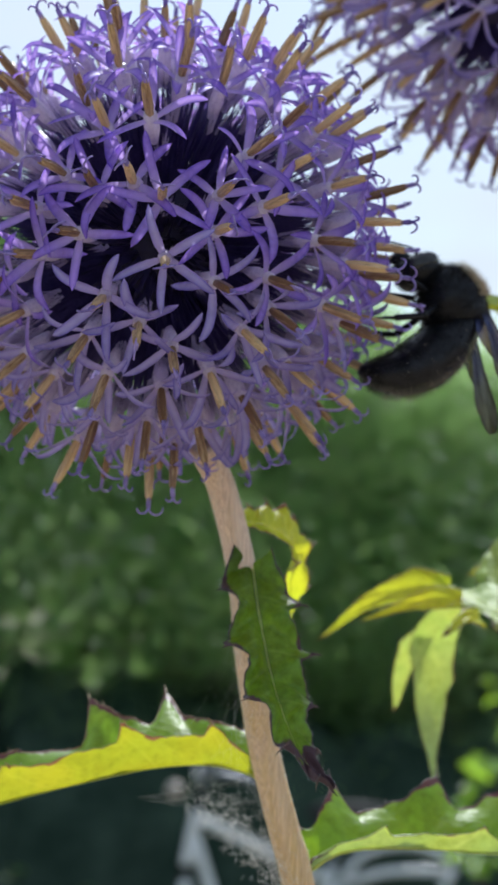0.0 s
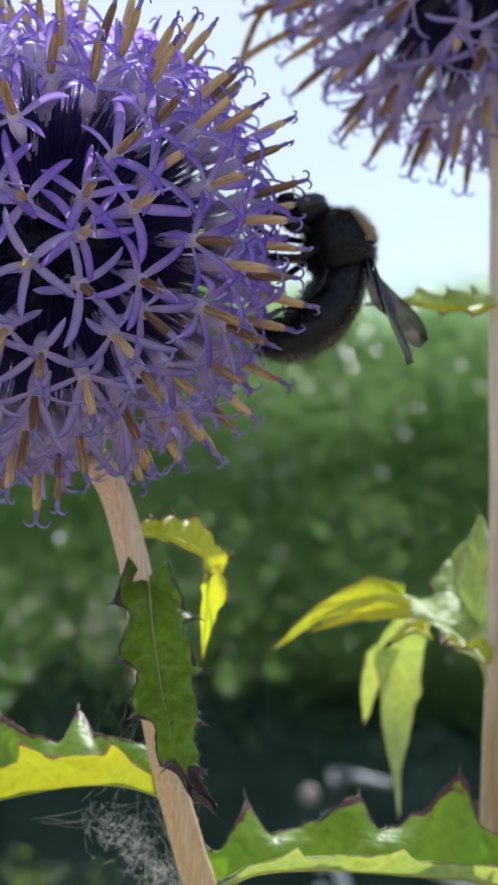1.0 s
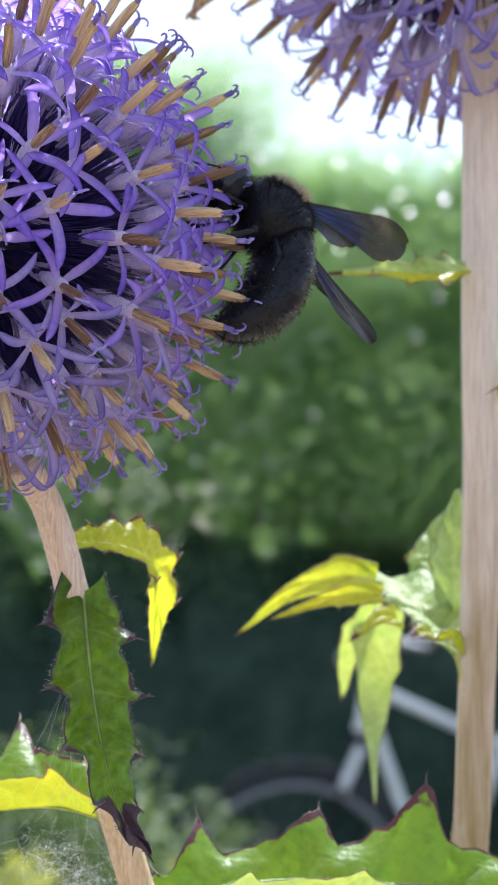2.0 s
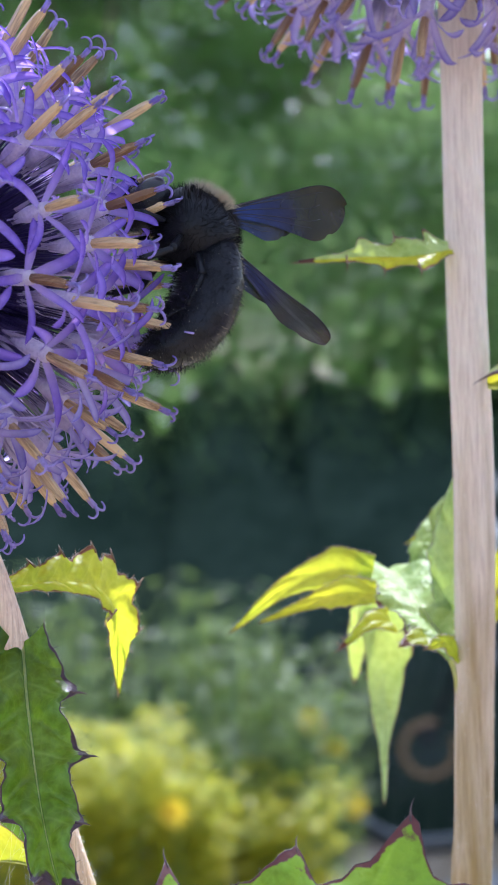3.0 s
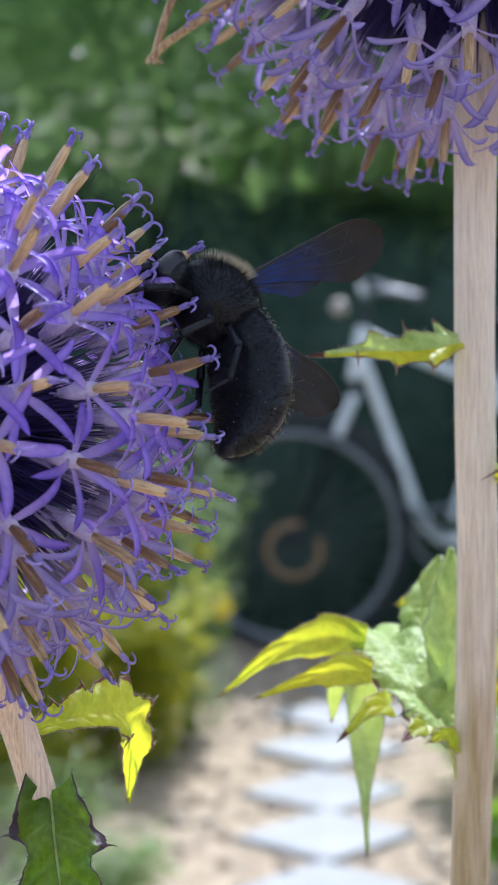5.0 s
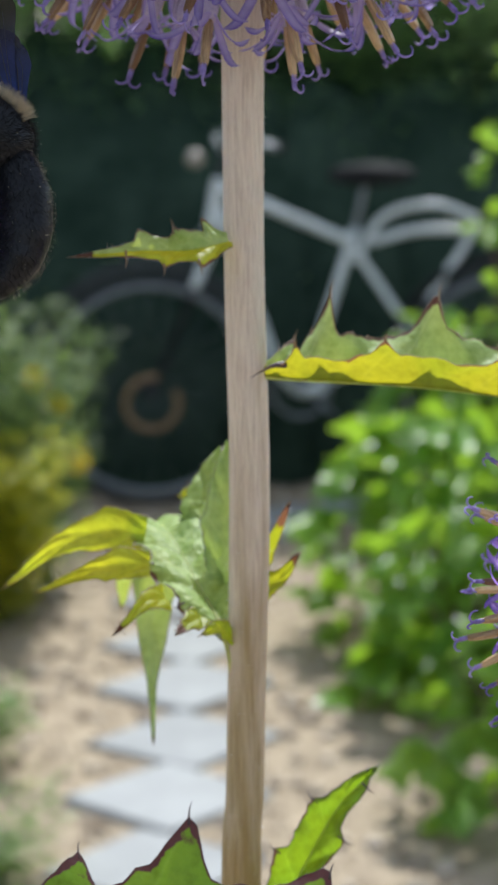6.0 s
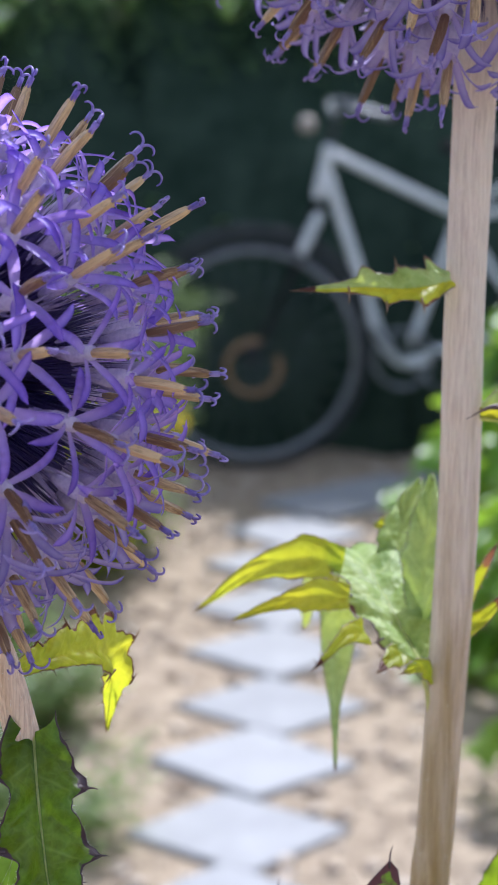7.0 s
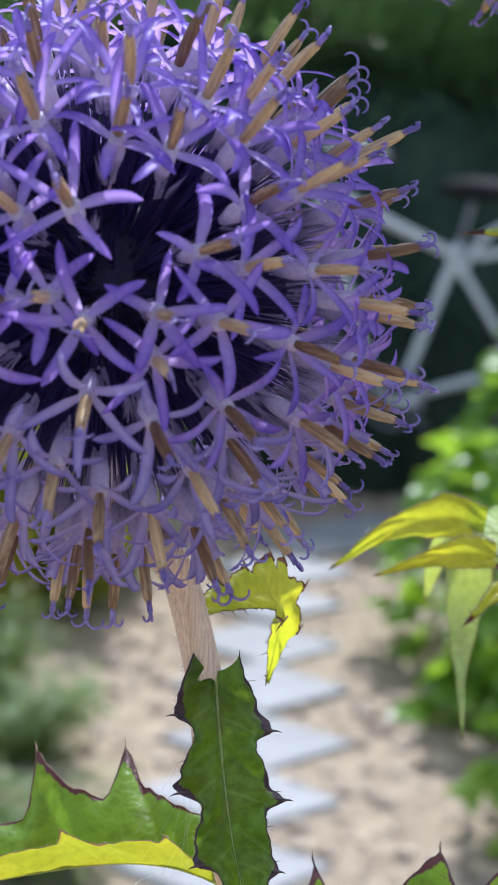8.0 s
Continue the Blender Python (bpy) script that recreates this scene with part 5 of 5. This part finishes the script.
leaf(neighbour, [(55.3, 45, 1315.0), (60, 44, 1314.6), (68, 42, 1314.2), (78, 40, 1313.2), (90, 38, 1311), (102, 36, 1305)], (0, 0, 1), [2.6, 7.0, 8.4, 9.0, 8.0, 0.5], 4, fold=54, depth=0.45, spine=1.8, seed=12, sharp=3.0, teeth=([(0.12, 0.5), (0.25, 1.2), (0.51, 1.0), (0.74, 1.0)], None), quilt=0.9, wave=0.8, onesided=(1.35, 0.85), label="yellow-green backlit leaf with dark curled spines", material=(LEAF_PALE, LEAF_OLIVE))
leaf(neighbour, [(51.2, 46.8, 1284.4), (48.8, 52, 1288.2), (47.0, 59, 1291.2), (45.2, 68, 1293.2), (44.2, 77, 1292.2)], (0.05, -0.5, 0.86), [1.4, 4.0, 5.2, 5.4, 4.6, 2.5], 4, fold=10, material=LEAF_CRUMPLED, seed=13, label="large crumpled pale green leaf", stain=0.1, quilt=0.8, wave=0.7, sharp=1.5, depth=0.15, spine=0.8)
withered = bmesh.new()
for ends in ([(18.8, 49, 1361.9), (20.6, 49, 1363.6), (24.8, 49, 1366.2), (29, 49, 1368.2)], [(18.9, 50, 1362.2), (19.8, 50, 1365), (21.4, 50, 1368.8), (25, 50, 1373)]):
    tube(withered, [Vector(q) * MM for q in spline(ends, 10)], [0.42 * MM, 0.55 * MM, 0.5 * MM, 0.35 * MM], n=8, flat=0.7)
for k in range(5):
    a = k * 1.25
    tube(withered, [Vector(q) * MM for q in spline([(19.2, 49.5, 1362.6), (18.6 + 0.5 * math.cos(a), 49.5 + 0.6 * math.sin(a), 1361.6), (18.9 + 1.0 * math.cos(a), 49.5 + 0.9 * math.sin(a), 1361.3 + 0.4 * math.sin(a))], 6)], [0.32 * MM, 0.26 * MM, 0.08 * MM], n=6)
part("withered_floret", withered, ANTHER, neighbour, "bent straw-coloured withered floret")
thorn = bmesh.new()
tube(thorn, [Vector(q) * MM for q in spline([(57.6, 43.4, 1316.6), (56.2, 42.9, 1316.6), (55.0, 42.7, 1316.1), (53.5, 42.6, 1315.3)], 10)], [0.42 * MM, 0.26 * MM, 0.13 * MM, 0.02 * MM], n=7)
part("thorn", thorn, MARGIN, neighbour, "dark thorn at the foot of a leaf, lying across the stem")
leaf(neighbour, [(52.2, 45, 1243), (55.5, 44.2, 1251), (59.5, 43.6, 1259), (63.0, 43.4, 1265), (67.4, 43.2, 1269.6)], (-0.35, -0.75, 0.5), [1.6, 3.4, 4.4, 4.2, 2.6, 0.3], 4, fold=24, depth=0.35, spine=1.3, seed=31, stain=0.12, dusk=0.97, material=LEAF_GREEN, label="green spiny leaf rising low on the stem")
stalk = bmesh.new()
tube(stalk, [Vector(q) * MM for q in spline([(52.4, 46.4, 1275), (51.6, 45.6, 1280.5), (50.9, 46.4, 1284.2), (48.8, 52, 1288.0)], 14)], [0.9 * MM, 0.75 * MM, 0.6 * MM, 0.35 * MM], n=9)
part("leaf_stalk", stalk, RIB, neighbour, "yellow-green leaf stalk running down the stem")
LOBES = 0
for rib, up, wide, dusk, tissue in [
    ([(42.6, 64, 1293.4), (37.5, 66, 1293.6), (31.5, 68, 1291.2), (25.2, 69.2, 1286.2)], (-0.1, -0.85, 0.5), [2.6, 3.1, 2.8, 1.8, 0.8, 0.12], 0.92, LEAF),
    ([(42.6, 55.5, 1291.6), (38.5, 56, 1291.6), (34, 57, 1290.2), (29.2, 56.8, 1288.5)], (-0.1, -0.8, 0.6), [2.0, 2.4, 2.0, 1.2, 0.6, 0.15], 0.92, LEAF),
    ([(45.8, 78, 1292.0), (44.8, 86, 1287.2), (44.4, 87, 1278.5), (43.8, 82, 1270.5), (43.4, 75, 1263.8)], (0.1, -1, 0.2), [3.0, 3.6, 4.0, 3.8, 3.3, 2.8, 1.8, 0.7, 0.40, 0.2], 1.0, LEAF_PALE),
    ([(43.6, 86, 1288), (41.4, 91, 1284), (40.5, 95, 1276.5)], (0.1, -1, 0.2), [1.8, 2.2, 1.5, 0.2], 0.9, LEAF_PALE),
    ([(44.0, 50.6, 1288.8), (41.6, 48.2, 1289.0), (39.4, 46.0, 1287.4), (37.8, 44.5, 1286.3)], (0.3, -0.8, 0.5), [2.2, 1.3, 0.7, 0.4, 0.1], 0.6, LEAF),
    ([(48, 47.5, 1287.2), (46.2, 44.2, 1287.2), (44.6, 41, 1286.9)], (0.3, -0.6, 0.7), [1.9, 1.5, 0.8, 0.15], 0.5, LEAF_OLIVE),
    ([(51.2, 45.0, 1285.0), (49.6, 43.0, 1287.0), (47.6, 42.4, 1286.4)], (0.2, -0.8, 0.5), [1.0, 1.3, 0.9, 0.15], 0.9, LEAF),
    ([(51, 54, 1289), (51.8, 59, 1297), (53.0, 64, 1304.4)], (-0.4, -0.8, 0.3), [1.8, 2.7, 3.1, 2.8, 1.9, 0.4], 1.0, LEAF_CRUMPLED),
    ([(48.8, 64, 1291.8), (50.2, 69, 1297), (52.8, 73, 1302)], (-0.4, -0.8, 0.3), [2.2, 3.0, 2.9, 2.1, 0.5], 1.0, LEAF_CRUMPLED),
    ([(50.5, 71, 1295), (49.2, 72.8, 1296.2), (47.2, 73.5, 1296.1)], (-0.2, -0.8, 0.5), [1.7, 1.8, 1.3, 0.2], 0.95, LEAF),
    ([(54, 52, 1290), (56.2, 49.5, 1295), (58.1, 46.2, 1300.3)], (0.3, -0.8, 0.3), [1.7, 1.3, 0.8, 0.2], 0.55, LEAF_OLIVE),
    ([(54, 52, 1288.4), (57, 49, 1290.8), (59.2, 46.2, 1294.4)], (0, -0.8, 0.6), [2.2, 1.8, 0.9, 0.2], 0.65, LEAF_OLIVE),
]:
    LOBES += 1
    leaf(neighbour, rib, up, wide, 2, fold=7, dusk=dusk, material=tissue, seed=20 + LOBES, parent_name="leaf_lobe", wave=0.15, depth=0.2, spine=0.8, quilt=0.7 if tissue is LEAF_CRUMPLED else 0.3, plain=True)

# a third one beside them
third = thing("globe_thistle", "violet globe thistle standing apart, partly seen", "flower", "globe thistles", pose(0.1, 0.03, 0))
stem(third, [(96.5, 20, 1274), (97.5, 21, 1250), (98, 24, 1100), (100, 30, 0)], [1.8, 1.8, 2.4, 4.0], 3)
flower_head(third, (0.0965, 0.020, 1.2955), 25, 130, 15, Vector((0, 0, -1)), k=0.95)


# ---- cobweb between stem and leaf ----
def cobweb():
    r = random.Random(17)
    bm = bmesh.new()
    anchors = [(-3, 5, 1266.5), (4, 6, 1268), (9, 8, 1268.5), (11.8, 9, 1266), (13, 10, 1262), (14, 10.5, 1258.5), (15, 11, 1254), (12, 10, 1253), (8, 9, 1256)]
    for _ in range(46):
        i = r.randrange(len(anchors) - 1)
        a, b = Vector(anchors[i]), Vector(anchors[min(i + r.randint(1, 2), len(anchors) - 1)])
        a += Vector((r.uniform(-1, 1), r.uniform(-2, 2), r.uniform(-0.6, 0.6)))
        mid = (a + b) / 2 + Vector((r.uniform(-1, 1), r.uniform(-1, 1), -r.uniform(0, 1.2)))
        b += Vector((r.uniform(-1.5, 1.5), r.uniform(-2, 2), r.uniform(-1, 1)))
        tube(bm, [q * MM for q in spline([a, mid, b], 5)], [0.007 * MM, 0.007 * MM], n=3)
    for _ in range(26):
        a = Vector((r.uniform(6, 9.5), r.uniform(3, 7), r.uniform(1274, 1290)))
        b = a + Vector((r.uniform(-5, 1), r.uniform(-1, 1), -r.uniform(3, 12)))
        tube(bm, [q * MM for q in (a, (a + b) / 2 + Vector((0, 0, -0.4)), b)], [0.007 * MM, 0.007 * MM], n=3)
    for _ in range(620):                             # fluff, dust and short broken threads hanging under the leaf
        u = r.random() ** 0.7
        p = Vector((2 + 12.5 * u + r.gauss(0, 1.0), 10 + r.gauss(0, 1.2), 1266.5 - 11 * u ** 1.6 + r.gauss(0, 1.3)))
        d = Vector((r.gauss(0, 1), r.gauss(0, 1), r.gauss(0, 1))).normalized() * r.uniform(0.3, 1.3)
        q = Vector((r.gauss(0, 1), r.gauss(0, 1), r.gauss(0, 1))) * 0.25
        tube(bm, [(p - d) * MM, (p + q) * MM, (p + d) * MM], [0.007 * MM, 0.015 * MM, 0.007 * MM], n=3)
        if r.random() < 0.35:
            ball(bm, p * MM, (r.uniform(0.03, 0.08) * MM,) * 3, u=5, v=4)
    tagged(part("spider_web", bm, SILK), "torn dusty cobweb strung between stem and leaf", "spider web")


cobweb()
BEE, WINGS, ABDOMEN = bee()


# ---- what moves ----
def aim(at, way, face):
    """A pose at a place with +x along way and +z as near to face as may be."""
    x = Vector(way).normalized()
    y = Vector(face).cross(x).normalized()
    z = x.cross(y)
    m = Matrix((x, y, z)).transposed().to_4x4()
    m.translation = at
    return m


def motions():
    # seconds; thorax in mm; heading in degrees in the picture's upright plane, roll of the back towards the viewer;
    # upper wing and lower wing: angle in that plane, and how much of the length comes forward, and degrees turned edge-on
    rows = [
        (0.0, 29.7, 1.2, 1322.1, 116, 10, -68, 0.25, 48, -72, -0.3, 55),
        (0.5, 27.9, 1.4, 1325.1, 114, 10, -64, 0.35, 62, -78, -0.2, 80),
        (1.0, 27.9, 1.6, 1328.2, 112, 10, -71, 0.15, 76, -40, -0.62, 40),
        (1.2, 27.5, 1.6, 1329.7, 112, 12, -62, 0.15, 72, -40, -0.5, 45),
        (2.3, 26.1, 1.8, 1329.5, 132, 30, 2, -0.68, 8, -53, 0.0, 66),
        (2.5, 25.6, 1.8, 1329.4, 132, 30, 0, -0.68, 8, -51, 0.0, 66),
        (3.0, 25.4, 2.0, 1330.0, 130, 30, 8, -0.62, 8, -44, 0.0, 64),
        (3.5, 27.2, 2.0, 1334.7, 126, 27, -27, -0.68, 20, -41, 0.45, 50),
        (4.0, 27.5, 2.0, 1335.4, 126, 38, 15, -0.52, 8, -47, -0.3, 55),
        (4.5, 24.9, 2.0, 1337.0, 135, 42, 21, -0.3, 8, -42, -0.3, 30),
        (5.0, 24.0, 2.0, 1337.1, 135, 42, 20, -0.3, 8, -42, -0.3, 30),
        (5.2, 24.6, 2.0, 1337.2, 135, 42, 28, -0.3, 8, -43, -0.3, 30),
        (6.3, 26.7, 2.0, 1345.6, 112, 20, 120, -0.3, 15, 140, -0.2, 40),
        (6.4, 6.0, -4.0, 1352.0, 100, 20, 110, -0.3, 20, 150, 0.2, 30),
        (6.55, 12.0, -12.0, 1395.0, 90, 10, 80, -0.3, 20, 130, 0.2, 30),
        (6.7, 34.0, -18.0, 1400.0, 80, 0, 60, -0.3, 20, 120, 0.2, 30),
        (6.8, 43.2, -18.5, 1363.5, 80, 0, 60, -0.3, 20, 120, 0.2, 30),
        (6.9, 50.0, -10.0, 1405.0, 85, 0, 50, -0.3, 20, 110, 0.2, 30),
        (7.1, 54.0, 20.0, 1436.0, 110, 10, 30, -0.2, 30, 60, 0.3, 40),
        (7.3, 54.0, 44.0, 1424.0, 140, 10, 20, -0.2, 30, -30, 0.3, 40),
        (8.0, 54.0, 44.0, 1424.0, 140, 10, 20, -0.2, 30, -30, 0.3, 40),
    ]
    keys, fore, low = [], [], []
    for t, x, y, z, head, roll, a1, d1, e1, a2, d2, e2 in rows:
        h = radians(head)
        f = Vector((math.cos(h), 0, math.sin(h)))
        back = Vector((math.sin(h), 0, -math.cos(h)))
        q = Matrix.Rotation(radians(roll), 3, f)
        m = aim(Vector((x, y, z)) * MM, f, q @ back)
        keys.append((t, m))
        inv = m.inverted()
        for a, d, e, root, out in ((a1, d1, e1, (-0.6, 1.7, 2.8), fore), (a2, d2, e2, (-1.4, -1.9, 2.3), low)):
            w = Vector((math.cos(radians(a)), 0, math.sin(radians(a)))) * math.sqrt(max(0.05, 1 - d * d)) + Vector((0, -d, 0))
            flat = Vector((-math.sin(radians(a)), 0, math.cos(radians(a))))
            face = Vector((0, -math.cos(radians(e)), 0)) + flat * math.sin(radians(e))
            wm = aim(m @ (Vector(root) * MM), w, face)
            out.append((t, inv @ wm))
    walk(BEE, keys)
    # the abdomen bends down and up at the waist
    waist = Matrix.Translation((-2.6 * MM, 0, -0.2 * MM))
    bend = [(0.0, 54), (0.5, 46), (1.0, 36), (1.2, 36), (2.5, 46), (3.0, 42), (3.5, 34), (4.0, 30), (4.5, 27), (5.2, 24), (6.3, 10), (6.6, 0), (8.0, 0)]
    walk(ABDOMEN, [(t, waist @ Matrix.Rotation(radians(-a), 4, "Y") @ waist.inverted()) for t, a in bend])
    # forewings and hindwings share a root and differ by a few degrees
    shift = Matrix.Translation((-1.2 * MM, 0, -0.4 * MM)) @ Matrix.Rotation(radians(-4), 4, "Z")
    walk(WINGS[0], fore)
    walk(WINGS[1], low)
    walk(WINGS[2], [(t, m @ shift) for t, m in fore])
    walk(WINGS[3], [(t, m @ shift) for t, m in low])
    # the freed stem nods a little once the bee has left
    walk(thistle, [(t, pose(0.036 + x * MM, 0.022, z * MM)) for t, x, z in ((0.0, 0, 0), (6.9, 0, 0), (7.2, 0.3, -0.3), (7.5, 0.4, -0.6), (8.0, 0.55, -0.8))])


motions()
